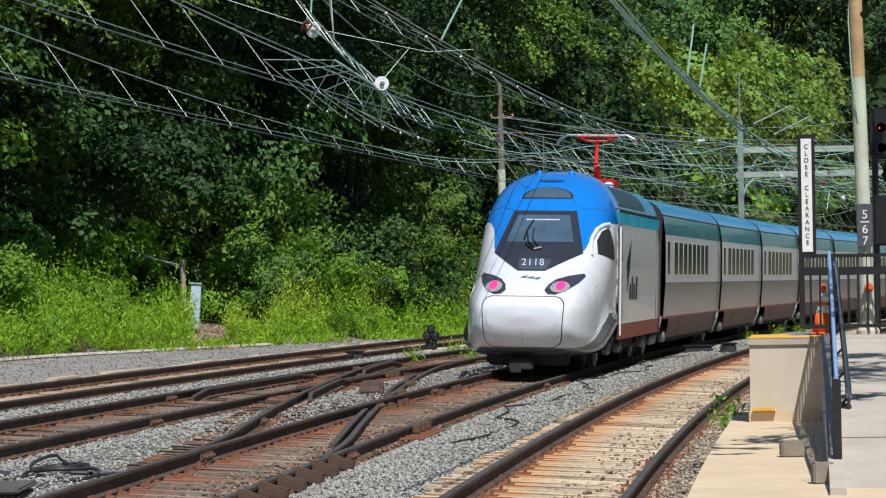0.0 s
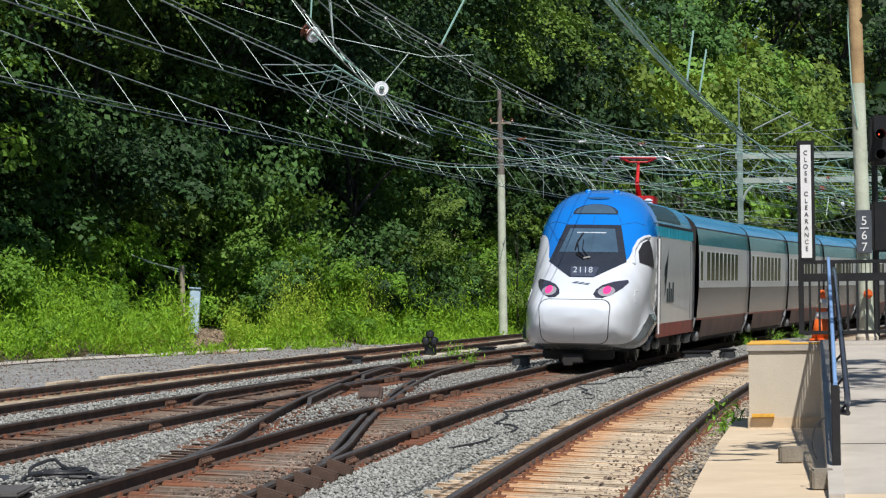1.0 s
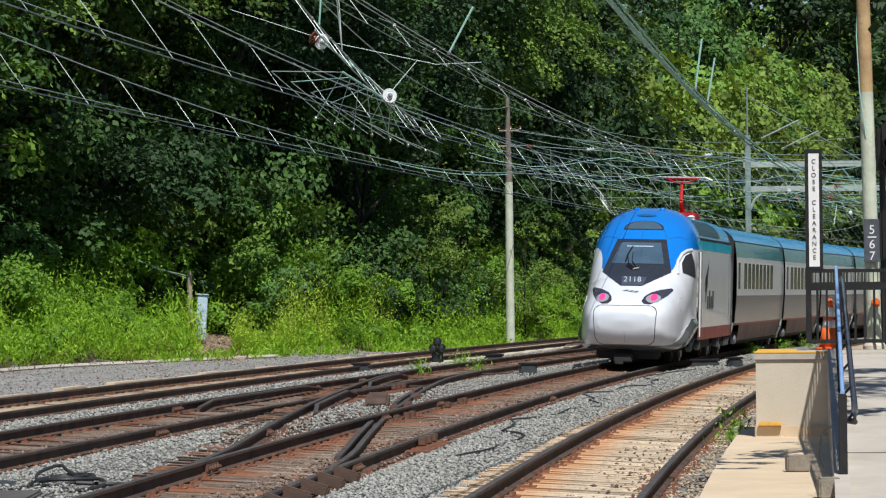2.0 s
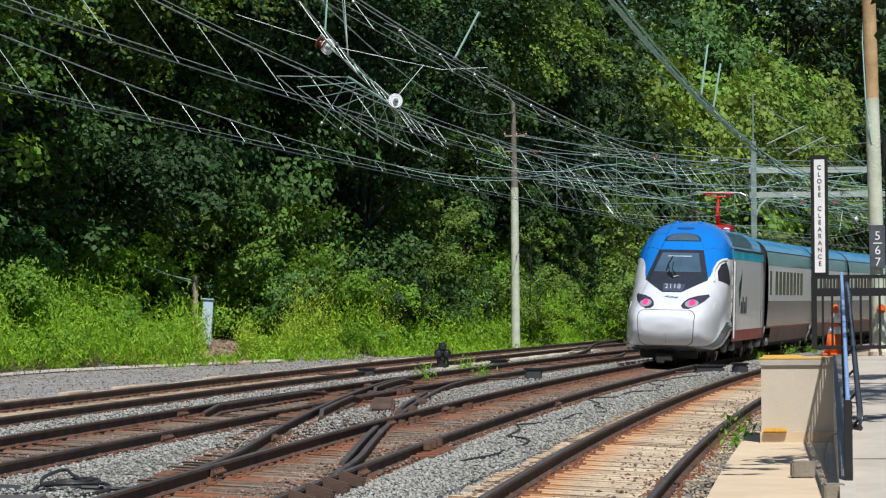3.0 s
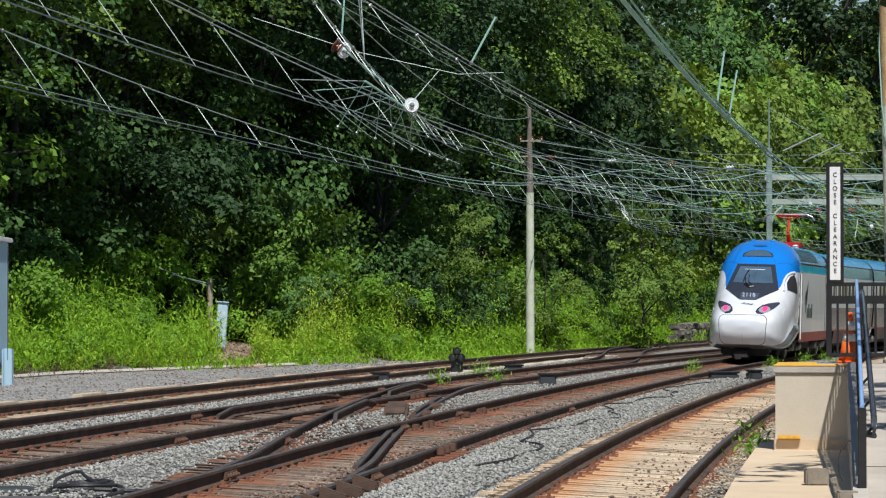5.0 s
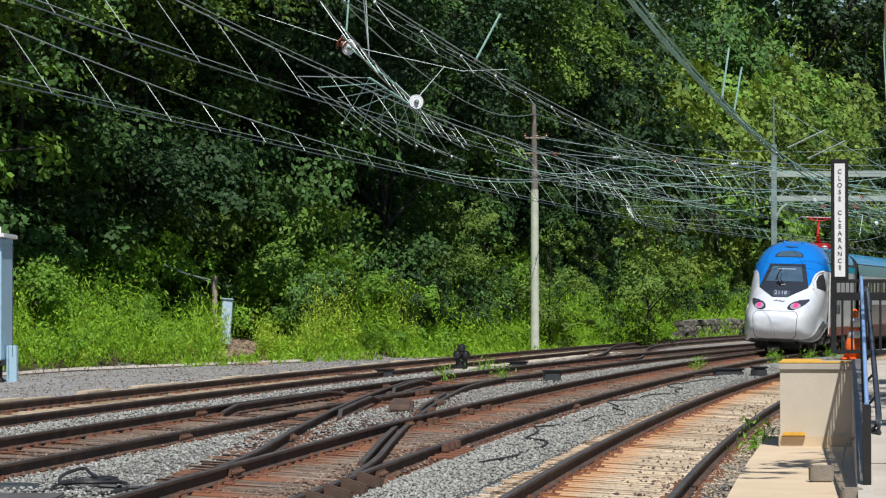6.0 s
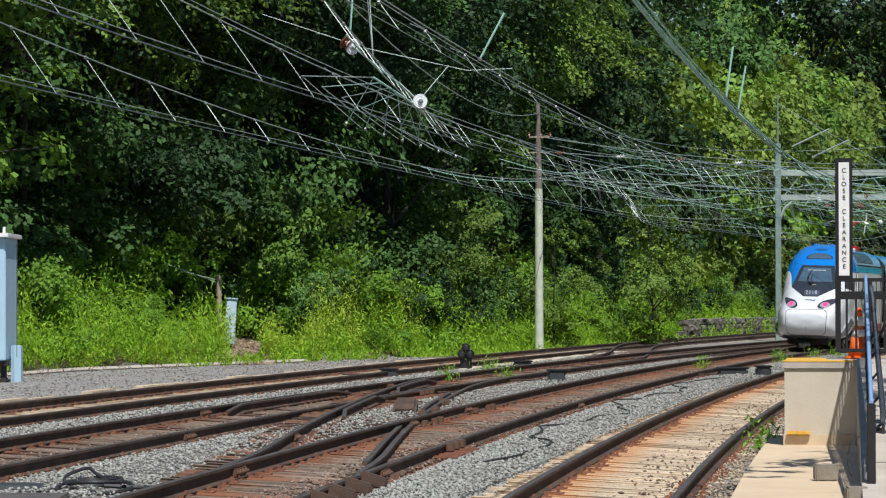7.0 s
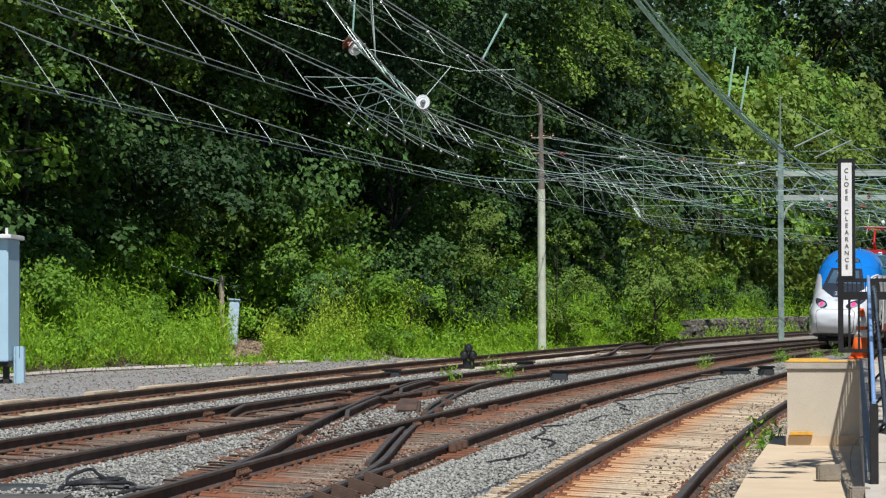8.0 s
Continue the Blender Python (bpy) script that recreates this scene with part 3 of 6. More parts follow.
def nose_bm(n=96):
    bm = bmesh.new()
    ys = [0.0, 0.02, 0.06, 0.11, 0.18, 0.26] + [0.36 + 0.15 * i for i in range(40)]
    rings = []
    for y in ys:
        w, z0, z1 = soft(HALF_W, y), soft(LOW_Z, y), soft(TOP_Z, y)
        u = min(1, y / 2.5)
        rings.append([bm.verts.new((x, y, z)) for x, z in (section(w, z0, z1, k, n, 3.4 - 1.1 * u + 0.45 * smooth01((y - 3.2) / 2), 2.5 + 3.0 * u, 0.45 + 0.1 * smooth01((y - 3.0) / 2)) for k in range(n))])
    tip = bm.verts.new((0, -0.05, 1.2))
    for k in range(n):
        bm.faces.new((tip, rings[0][(k + 1) % n], rings[0][k]))
    for a, b in zip(rings, rings[1:]):
        for k in range(n):
            bm.faces.new((a[k], a[(k + 1) % n], b[(k + 1) % n], b[k]))
    bm.faces.new(rings[-1])
    # the dark valance flares out a little below its sweeping upper edge
    for v in bm.verts:
        edge = 0.54 + 0.70 * smooth01((v.co.y - 0.6) / 2.9)
        v.co.x *= 1 + 0.11 * smooth01((edge + 0.06 - v.co.z) / 0.25) * smooth01((v.co.y - 0.5) / 1.5) * smooth01((6.0 - v.co.y) / 1.5)
    bmesh.ops.recalc_face_normals(bm, faces=bm.faces)
    return bm


from mathutils.bvhtree import BVHTree


def patch_bm(tree, outline, lift=0.008, cuts=4):
    """A thin skin on the nose that shows a given outline from the front."""
    bm = bmesh.new()
    f = bm.faces.new([bm.verts.new((x, -4, z)) for x, z in outline])
    bmesh.ops.triangulate(bm, faces=[f])
    for _ in range(cuts):
        long_edges = [e for e in bm.edges if e.calc_length() > 0.07]
        if not long_edges:
            break
        bmesh.ops.subdivide_edges(bm, edges=long_edges, cuts=1)
        bmesh.ops.triangulate(bm, faces=[f for f in bm.faces if len(f.verts) > 3])
    for v in bm.verts:
        hit, normal, _, _ = tree.ray_cast(Vector((v.co.x, -4, v.co.z)), Vector((0, 1, 0)))
        if hit:
            if normal.y > 0:
                normal = -normal
            v.co = hit + normal * lift
        else:
            v.co.y = 5.5
    bmesh.ops.recalc_face_normals(bm, faces=bm.faces)
    for fa in bm.faces:
        if fa.normal.y > 0:
            fa.normal_flip()
    return bm


def line_on(tree, pts, r, lift=0.004, side=False):
    out = []
    for (x0, z0), (x1, z1) in zip(pts, pts[1:]):
        for i in range(6):
            x, z = x0 + (x1 - x0) * i / 6, z0 + (z1 - z0) * i / 6
            hit = tree.ray_cast(Vector((x, -4, z)), Vector((0, 1, 0)))[0]
            if hit:
                out.append(hit + Vector((0, -lift, 0)))
    return tube(bmesh.new(), out, r, 5)


def rounded(x0, x1, z0, z1, r, n=5, taper=0.0):
    pts = []
    for cx, cz, a0 in ((x1 - r, z1 - r, 0), (x0 + r, z1 - r, 90), (x0 + r, z0 + r, 180), (x1 - r, z0 + r, 270)):
        for i in range(n + 1):
            a = radians(a0 + 90 * i / n)
            x, z = cx + r * math.cos(a), cz + r * math.sin(a)
            pts.append((x * (1 + taper * (z - z0) / (z1 - z0)), z))
    return pts


def letters(text, size, matrix, material, parent, name="lettering", vertical=False):
    """Text as flat mesh, drawn with the built-in font."""
    cu = bpy.data.curves.new(name, "FONT")
    cu.body, cu.size, cu.align_x, cu.align_y, cu.extrude = text, size, "CENTER", "CENTER", 0.002
    tmp = bpy.data.objects.new(name, cu)
    scene.collection.objects.link(tmp)
    me = bpy.data.meshes.new_from_object(tmp.evaluated_get(bpy.context.evaluated_depsgraph_get()))
    bpy.data.objects.remove(tmp)
    me.materials.clear()
    me.materials.append(material)
    ob = new(name, me)
    ob.parent, ob.matrix_basis = parent, matrix
    return ob


def side_profile(w, z_low, z_top):
    """Outline of a coach from the skirt over the roof to the other skirt, as (x, z)."""
    tuck, top = (0.10, 1.0) if z_low < 0.5 else (0.02, 0.965)
    side = [(w * (1 - tuck), z_low), (w * (1 - tuck * 0.6), z_low + 0.3), (w * (1 - tuck * 0.35), max(1.05, z_low + 0.4)), (w, 1.86), (w, 2.4), (w * 0.995, 3.05), (w * 0.97 * top, 3.35)]
    roof = [(w * math.cos(a) ** 0.75 * 0.965 * top, 3.38 + (z_top - 3.38) * math.sin(a) ** 0.9) for a in (radians(d) for d in (14, 28, 42, 56, 70, 82))]
    right = side + roof
    return right + [(0, z_top)] + [(-x, z) for x, z in reversed(right)]


def hull(parent, y0, y1, w, z_low, z_top, zones, roof_y0=None):
    """A coach body in bands: each zone (name, z from, z to, material, label) is a part of its own, with the roof on top."""
    prof = side_profile(w, z_low, z_top)
    ys = [y0 + (y1 - y0) * i / 12 for i in range(13)]
    def half_at(z):
        zs = [p[1] for p in prof[:14]]
        return float(np.interp(z, zs, [p[0] for p in prof[:14]]))
    whole = ys
    for name, a, b, m, label in zones:
        # a coach's skirt leaves the bogies free
        ys = [y0 + 1.5 + (y1 - y0 - 2.3) * i / 12 for i in range(13)] if name == "skirt" else whole
        for sx in (1, -1):
            bm = bmesh.new()
            zs = [a + (b - a) * i / 5 for i in range(6)]
            rows = [[bm.verts.new((sx * half_at(z), y, z)) for z in zs] for y in ys]
            inner = [None, [bm.verts.new((sx * (half_at(z) - 0.05), ys[-1], z)) for z in zs]]
            for p, q in zip(rows, rows[1:]):
                for i in range(5):
                    bm.faces.new((p[i], q[i], q[i + 1], p[i + 1]) if sx > 0 else (p[i + 1], q[i + 1], q[i], p[i]))
            for i in range(5):
                bm.faces.new((inner[1][i], inner[1][i + 1], rows[-1][i + 1], rows[-1][i]))
            part(name, bm, m, parent, label, True)
    ys = whole
    za = zones[-1][2]
    bm = bmesh.new()
    rp = [(half_at(za), za)] + [p for p in prof[:13] if p[1] > za + 0.02] + [(0, z_top)]
    rp = rp + [(-x, z) for x, z in reversed(rp[:-1])]
    if roof_y0:
        ys = [roof_y0 + (y1 - roof_y0) * i / 12 for i in range(13)]
    rows = [[bm.verts.new((x, y, z)) for x, z in rp] for y in ys]
    for p, q in zip(rows, rows[1:]):
        for i in range(len(rp) - 1):
            bm.faces.new((p[i], q[i], q[i + 1], p[i + 1]))
    for yy in ([ys[-1]] if roof_y0 else [ys[0], ys[-1]]):
        eb = bmesh.new()
        eb.faces.new([eb.verts.new((x * 0.997, yy, z)) for x, z in [(half_at(z_low), z_low)] + rp + [(-half_at(z_low), z_low)]])
        part("end_wall", eb, M_GRIME, parent)
    bmesh.ops.recalc_face_normals(bm, faces=bm.faces)
    return part("roof", bm, M_ROOF, parent, "glossy teal blue roof", True)


def bogie(parent, y, r=0.46):
    b = part("bogie_frame", box(box(bmesh.new(), -1.25, -1.05, y - 1.7, y + 1.7, 0.42, 0.72, 0.04), 1.05, 1.25, y - 1.7, y + 1.7, 0.42, 0.72, 0.04), M_GRIME, parent)
    for dy in (-1.25, 1.25):
        for sx in (-1, 1):
            w = part("wheel", lathe(bmesh.new(), [(0.12, -0.1), (r * 0.8, -0.1), (r * 0.82, -0.065), (r, -0.065), (r, 0.06), (r + 0.028, 0.062), (r + 0.028, 0.09), (0.12, 0.09)], 28, (sx * 0.76, y + dy, r), (-sx, 0, 0)), M_GREY_METAL if dy > 0 else M_GRIME, b)
    part("damper", tube(bmesh.new(), [(1.3, y - 0.75, 0.42), (1.36, y - 0.5, 0.62), (1.34, y - 0.1, 0.66), (1.38, y + 0.3, 0.98)], 0.045, 8), M_DAMPER, b, "pale grey damper")
    for dy in (-1.25, 1.25):
        part("axle_box", lathe(bmesh.new(), [(0.14, 0.0), (0.15, 0.1), (0.1, 0.16)], 12, (1.24, y + dy, r), (1, 0, 0)), M_DAMPER, b, "pale grey axle box")
    return b


def power_car():
    car = thing("power_car", "blue and white streamlined locomotive with glowing pink tail lights", "locomotive")
    shell_bm = nose_bm()
    tree = BVHTree.FromBMesh(shell_bm)
    nose = part("nose", shell_bm, M_NOSE, car, "glossy nose, white below and bright blue above", True)
    # windscreen, its black surround that runs to a blunt point, arched upper window
    part("windscreen_surround", patch_bm(tree, [(-0.95, 2.5), (-0.29, 2.12), (0.29, 2.12), (0.95, 2.5), (0.68, 3.42), (-0.68, 3.42)], 0.008), M_SURROUND, nose, "black gloss windscreen surround", True)
    part("windscreen", patch_bm(tree, [(-0.72, 2.73), (0.72, 2.73), (0.55, 3.32), (-0.55, 3.32)], 0.014), M_SCREEN, nose, "blue-grey windscreen", True)
    part("sun_blind", patch_bm(tree, [(-0.36, 3.2), (0.36, 3.2), (0.36, 3.225), (-0.36, 3.225)], 0.018), M_TEXT, nose, "pale strip along the windscreen top")
    arch = [(0.53 * math.cos(a), 3.71 + 0.23 * math.sin(a)) for a in (radians(d) for d in range(0, 181, 12))]
    part("arched_window_frame", patch_bm(tree, [(x * 1.06, z + (0.012 if z > 3.72 else -0.02)) for x, z in arch], 0.006), M_SURROUND, nose, "", True)
    part("arched_window", patch_bm(tree, [(x * 0.95, z) for x, z in arch], 0.012), M_SCREEN, nose, "arched blue-grey window", True)
    part("wiper_arm", line_on(tree, [(-0.02, 2.60), (-0.22, 2.75), (-0.30, 3.0), (-0.2, 3.2)], 0.016, 0.06), M_BLACK, nose)
    part("wiper_arm", line_on(tree, [(0.04, 2.62), (-0.14, 2.82), (-0.16, 3.1)], 0.012, 0.07), M_BLACK, nose)
    part("wiper_blade", line_on(tree, [(-0.32, 2.78), (-0.30, 2.98), (-0.18, 3.26)], 0.02, 0.05), M_BLACK, nose)
    part("wiper_pivot", line_on(tree, [(-0.26, 2.7), (-0.06, 2.58), (0.12, 2.62)], 0.035, 0.05), M_BLACK, nose)
    part("panel_seam", line_on(tree, [(0.06, 2.74), (0.06, 3.31)], 0.006, 0.018), M_SEAM, nose)
    part("panel_seam", line_on(tree, [(0.0, 3.42), (0.0, 3.69)], 0.004, 0.002), M_SEAM, nose)
    for sx in (-1, 1):
        part("panel_seam", line_on(tree, [(sx * 0.68, 3.44), (sx * 1.0, 3.5), (sx * 1.28, 3.42)], 0.005, 0.002), M_SEAM, nose)
        part("panel_seam", line_on(tree, [(sx * 0.56, 3.70), (sx * 0.70, 3.44)], 0.004, 0.002), M_SEAM, nose)
    # coupler cover: rounded plate, a little proud, with its seam
    cover = rounded(-0.77, 0.77, 0.57, 1.58, 0.2, 6, 0.09)
    part("cover_seam", patch_bm(tree, rounded(-0.792, 0.792, 0.548, 1.604, 0.21, 6, 0.09), 0.005), M_SEAM, nose)
    lid = part("coupler_cover", patch_bm(tree, cover, 0.014), M_COVER, car, "smooth silver-white coupler cover", True)
    part("centre_seam", line_on(tree, [(0, 0.62), (0, 1.0)], 0.003, 0.016), M_SEAM, lid)
    for sx in (-1, 1):
        eye = [(0.40, 1.72), (0.44, 1.83), (0.56, 1.94), (0.78, 2.02), (1.06, 2.07), (1.10, 2.01), (1.01, 1.87), (0.85, 1.73), (0.64, 1.63), (0.48, 1.64)]
        lens = part("headlight", patch_bm(tree, [(sx * x, z) for x, z in eye], 0.008), M_LENS, car, "almond-shaped smoked headlight lens", True)
        part("reflector", patch_bm(tree, [(sx * (0.685 + 0.19 * math.cos(a)), 1.785 + 0.115 * math.sin(a)) for a in (radians(d) for d in range(0, 360, 24))], 0.013), M_REFLECT, lens, "", True)
        part("tail_light", patch_bm(tree, [(sx * (0.695 + 0.09 * math.cos(a)), 1.81 + 0.09 * math.sin(a)) for a in (radians(d) for d in range(0, 360, 24))], 0.02), M_PINK, lens, "glowing pink-red tail light")
    # emblem bars and number panel
    for i, (x0, z0) in enumerate(((-0.2, 1.98), (-0.06, 1.965), (0.08, 1.95))):
        part("emblem", patch_bm(tree, [(x0, z0), (x0 + 0.13, z0 - 0.01), (x0 + 0.18, z0 + 0.035), (x0 + 0.11, z0 + 0.035)], 0.009), M_EMBLEM, nose)
    part("number_panel", patch_bm(tree, [(-0.27, 2.14), (0.31, 2.14), (0.36, 2.37), (-0.33, 2.37)], 0.012), M_NUMBER, nose)
    hit = tree.ray_cast(Vector((0, -4, 2.27)), Vector((0, 1, 0)))
    for i, ch in enumerate("2118"):
        letters(ch, 0.22, Matrix.Translation(hit[0] + Vector(((i - 1.5) * 0.125, -0.075, 0.03))) @ pose(0, 0, 0, 64, 0, 0), M_TEXT, nose, "numeral")
    # roof bumps, intake
    for sx in (-0.36, 0.36):
        part("roof_horn", lathe(bmesh.new(), [(0.085, -0.06), (0.085, 0.06), (0.06, 0.10), (0.01, 0.11)], 12, (sx, 5.75, 4.24)), M_NOSE, car, "small blue roof horn", True)
    part("roof_intake", patch_bm(tree, [(0.28 * math.cos(a), 4.1 + 0.03 * math.sin(a)) for a in (radians(d) for d in range(0, 360, 30))], 0.02), M_LOGO_BLUE, nose)
    # dark plough plate under the nose
    part("plough", box(bmesh.new(), -0.85, 0.85, 0.9, 1.3, 0.16, 0.42, 0.05), M_GRIME, car, "dark plough plate")
    part("coupler_stub", box(box(bmesh.new(), -0.32, 0.18, 0.35, 0.9, 0.08, 0.3, 0.03), -0.28, -0.05, 0.3, 0.5, 0.02, 0.2, 0.02), M_GRIME, car)
    # side window of the cab in its white arch
    bm = bmesh.new()
    outline = [(3.2, 2.50), (3.5, 2.78), (3.9, 2.99), (4.3, 3.08), (4.3, 2.75), (4.3, 2.38), (3.95, 2.40), (3.6, 2.44)]
    f = bm.faces.new([bm.verts.new((5, y, z)) for y, z in outline])
    bmesh.ops.triangulate(bm, faces=[f])
    for _ in range(3):
        bmesh.ops.subdivide_edges(bm, edges=[e for e in bm.edges if e.calc_length() > 0.12], cuts=1)
        bmesh.ops.triangulate(bm, faces=[f for f in bm.faces if len(f.verts) > 3])
    for v in bm.verts:
        hit = tree.ray_cast(v.co, Vector((-1, 0, 0)))[0]
        if hit:
            v.co.x = hit.x + 0.012
    part("cab_window", bm, M_SEAM, car, "dark cab side window", True)
    part("window_arch", tube(bmesh.new(), [(tree.ray_cast(Vector((5, y, z)), Vector((-1, 0, 0)))[0].x + 0.01, y, z) for y, z in ((2.9, 2.46), (3.1, 2.62), (3.4, 2.82), (3.8, 3.03), (4.1, 3.12), (4.4, 3.15))], 0.05, 8), M_COVER, car, "white arched window rim", True)
    for sx in (1, -1):
        part("handrail", tube(bmesh.new(), [(sx * 1.495, 5.42, 0.72), (sx * 1.50, 5.42, 3.12)], 0.022, 8), M_WHITE, car, "white vertical handrail")
        part("door_seam", box(bmesh.new(), sx * 1.45, sx * 1.47, 5.24, 5.29, 0.75, 3.1), M_SEAM, car)
        for i in range(5):
            part("step_grip", box(bmesh.new(), sx * 1.45, sx * 1.49, 5.08, 5.2, 1.0 + 0.42 * i, 1.14 + 0.42 * i, 0.01), M_GREY_METAL, car)
        # moulded grip recess and arrow shapes on the white flank
        part("flank_mark", tube(bmesh.new(), [(tree.ray_cast(Vector((sx * 5, y, z)), Vector((-sx, 0, 0)))[0] or Vector((sx * 1.3, y, z))) for y, z in ((1.75, 1.42), (1.6, 1.55), (1.6, 1.68), (1.9, 1.8), (2.2, 1.82))], 0.012, 5), M_SIDE_GREY, car)
        part("flank_mark", tube(bmesh.new(), [(tree.ray_cast(Vector((sx * 5, y, z)), Vector((-sx, 0, 0)))[0] or Vector((sx * 1.3, y, z))) for y, z in ((1.7, 0.86), (2.2, 0.98), (2.5, 1.08))], 0.012, 5), M_SIDE_GREY, car)
    # body behind the cab
    zones = [("red_stripe", 0.62, 0.97, M_SKIRT_RED, "grimy red stripe"),
             ("side_panel", 0.97, 3.17, M_SIDE_GREY, "pale grey side panel"), ("roof_edge", 3.17, 3.46, M_BAND, "dark teal roof edge")]
    hull(car, 5.3, 16.7, 1.465, 0.62, 4.22, zones, 6.1)
    part("underframe", box(bmesh.new(), -1.15, 1.15, 5.0, 16.5, 0.34, 0.66), M_GRIME, car)
    for sx in (1, -1):
        # roof grille over the side
        prof = [p for p in side_profile(1.465, 0.62, 4.22)[:13] if p[1] > 3.3]
        curve = [(float(np.interp(z, [p[1] for p in prof], [p[0] for p in prof])) + 0.012, z) for z in (3.60, 3.66, 3.72, 3.78, 3.84, 3.90, 3.96, 4.02, 4.07)]
        gb = bmesh.new()
        lo, hi = [[gb.verts.new((sx * (x - 0.005), y, z)) for x, z in curve] for y in (6.45, 13.5)]
        for i in range(len(curve) - 1):
            gb.faces.new((lo[i], hi[i], hi[i + 1], lo[i + 1]) if sx > 0 else (lo[i + 1], hi[i + 1], hi[i], lo[i]))
        skin = part("grille", gb, M_BAND, car, "teal roof grille with rows of dark openings")
        bm = bmesh.new()
        for i in range(13):
            for (xa, za), (xb, zb) in zip(curve, curve[1:]):
                ya = 6.55 + 0.52 * i + 0.13 * (round(za * 100) // 6 % 2)
                q = [bm.verts.new((sx * (xa + (xb - xa) * u), yy, za + (zb - za) * u)) for u, yy in ((0.12, ya), (0.12, ya + 0.36), (0.88, ya + 0.36), (0.88, ya))]
                bm.faces.new(q if sx > 0 else q[::-1])
        part("grille_opening", bm, M_SEAM, skin)
        xl = float(np.interp(3.5, [p[1] for p in prof], [p[0] for p in prof]))
        part("roof_ledge", box(bmesh.new(), sx * (xl - 0.03), sx * (xl + 0.03), 5.6, 16.5, 3.475, 3.525), M_SEAM, car)
        for i in range(14):
            part("rib", box(bmesh.new(), sx * 1.40, sx * 1.462, 5.6 + i * 0.8, 5.64 + i * 0.8, 3.2, 3.44), M_BAND, car)
        for y in (6.2, 15.2):
            part("panel_joint", box(bmesh.new(), sx * 1.46, sx * 1.469, y - 0.008, y + 0.008, 1.0, 3.15), M_SEAM, car)
        # plain emblem: a swept feather and bars
        for i in range(4):
            part("emblem", box(bmesh.new(), sx * 1.466, sx * 1.473, 7.95 + i * 0.55, 8.3 + i * 0.55, 1.5, 1.86 + 0.16 * (i % 2)), M_LOGO_GREY, car)
        for fan in ((7.1, 2.15, 7.9, 2.6), (7.2, 1.95, 8.1, 2.78), (7.25, 1.66, 8.35, 2.92)):
            bm = bmesh.new()
            y0, z0, y1, z1 = fan
            bm.faces.new([bm.verts.new((sx * 1.472, y, z)) for y, z in ((y0, z0), (y0 + 0.22, z0 + 0.06), ((y0 + y1) / 2 + 0.2, (z0 + z1) / 2 - 0.1), (y1, z1), ((y0 + y1) / 2 - 0.15, (z0 + z1) / 2 + 0.06))])
            part("emblem", bm, M_LOGO_GREY, car)
        part("door_grille", box(bmesh.new(), sx * 1.455, sx * 1.47, 5.65, 6.0, 1.65, 2.05), M_BAND, car)
    bogie(car, 5.4)
    bogie(car, 13.9)
    # red pantograph
    pan = part("pantograph_base", box(bmesh.new(), -0.5, 0.5, 14.10, 15.38, 4.18, 4.42, 0.03), M_RED, car, "red pantograph frame")
    for sx in (-0.35, 0.35):
        for y in (14.25, 15.15):
            part("insulator", lathe(bmesh.new(), [(0.05, 0), (0.09, 0.03), (0.05, 0.06), (0.09, 0.09), (0.05, 0.12)], 10, (sx, y, 4.12)), M_BROWN_INS, pan)
    part("lower_arm", tube(bmesh.new(), [(0.0, 15.10, 4.42), (0.02, 14.30, 4.78)], 0.085, 8, 0.06), M_RED, pan)
    part("upper_arm", tube(bmesh.new(), [(0.02, 14.30, 4.78), (0.0, 14.80, 5.38)], 0.055, 8, 0.04), M_RED, pan)
    head = part("head_frame", tube(tube(tube(bmesh.new(), [(-0.5, 14.65, 5.48), (-0.25, 14.80, 5.38), (0.25, 14.80, 5.38), (0.5, 14.65, 5.48)], 0.03, 6), [(-0.5, 14.62, 5.49), (0.5, 14.62, 5.49)], 0.03, 6), [(-0.5, 14.98, 5.49), (0.5, 14.98, 5.49)], 0.03, 6), M_RED, pan)
    for y in (14.62, 14.98):
        part("contact_strip", tube(bmesh.new(), [(-1.0, y, 5.30), (-0.92, y, 5.44), (-0.75, y, 5.52), (0.75, y, 5.52), (0.92, y, 5.44), (1.0, y, 5.30)], 0.022, 6), M_GREY_METAL, head, "grey contact strip with turned-down horns")
    part("roof_insulator", lathe(bmesh.new(), [(0.06, 0), (0.13, 0.03), (0.06, 0.07), (0.13, 0.1), (0.05, 0.15)], 10, (0.55, 12.2, 4.14)), M_PORCELAIN, car)
    return car


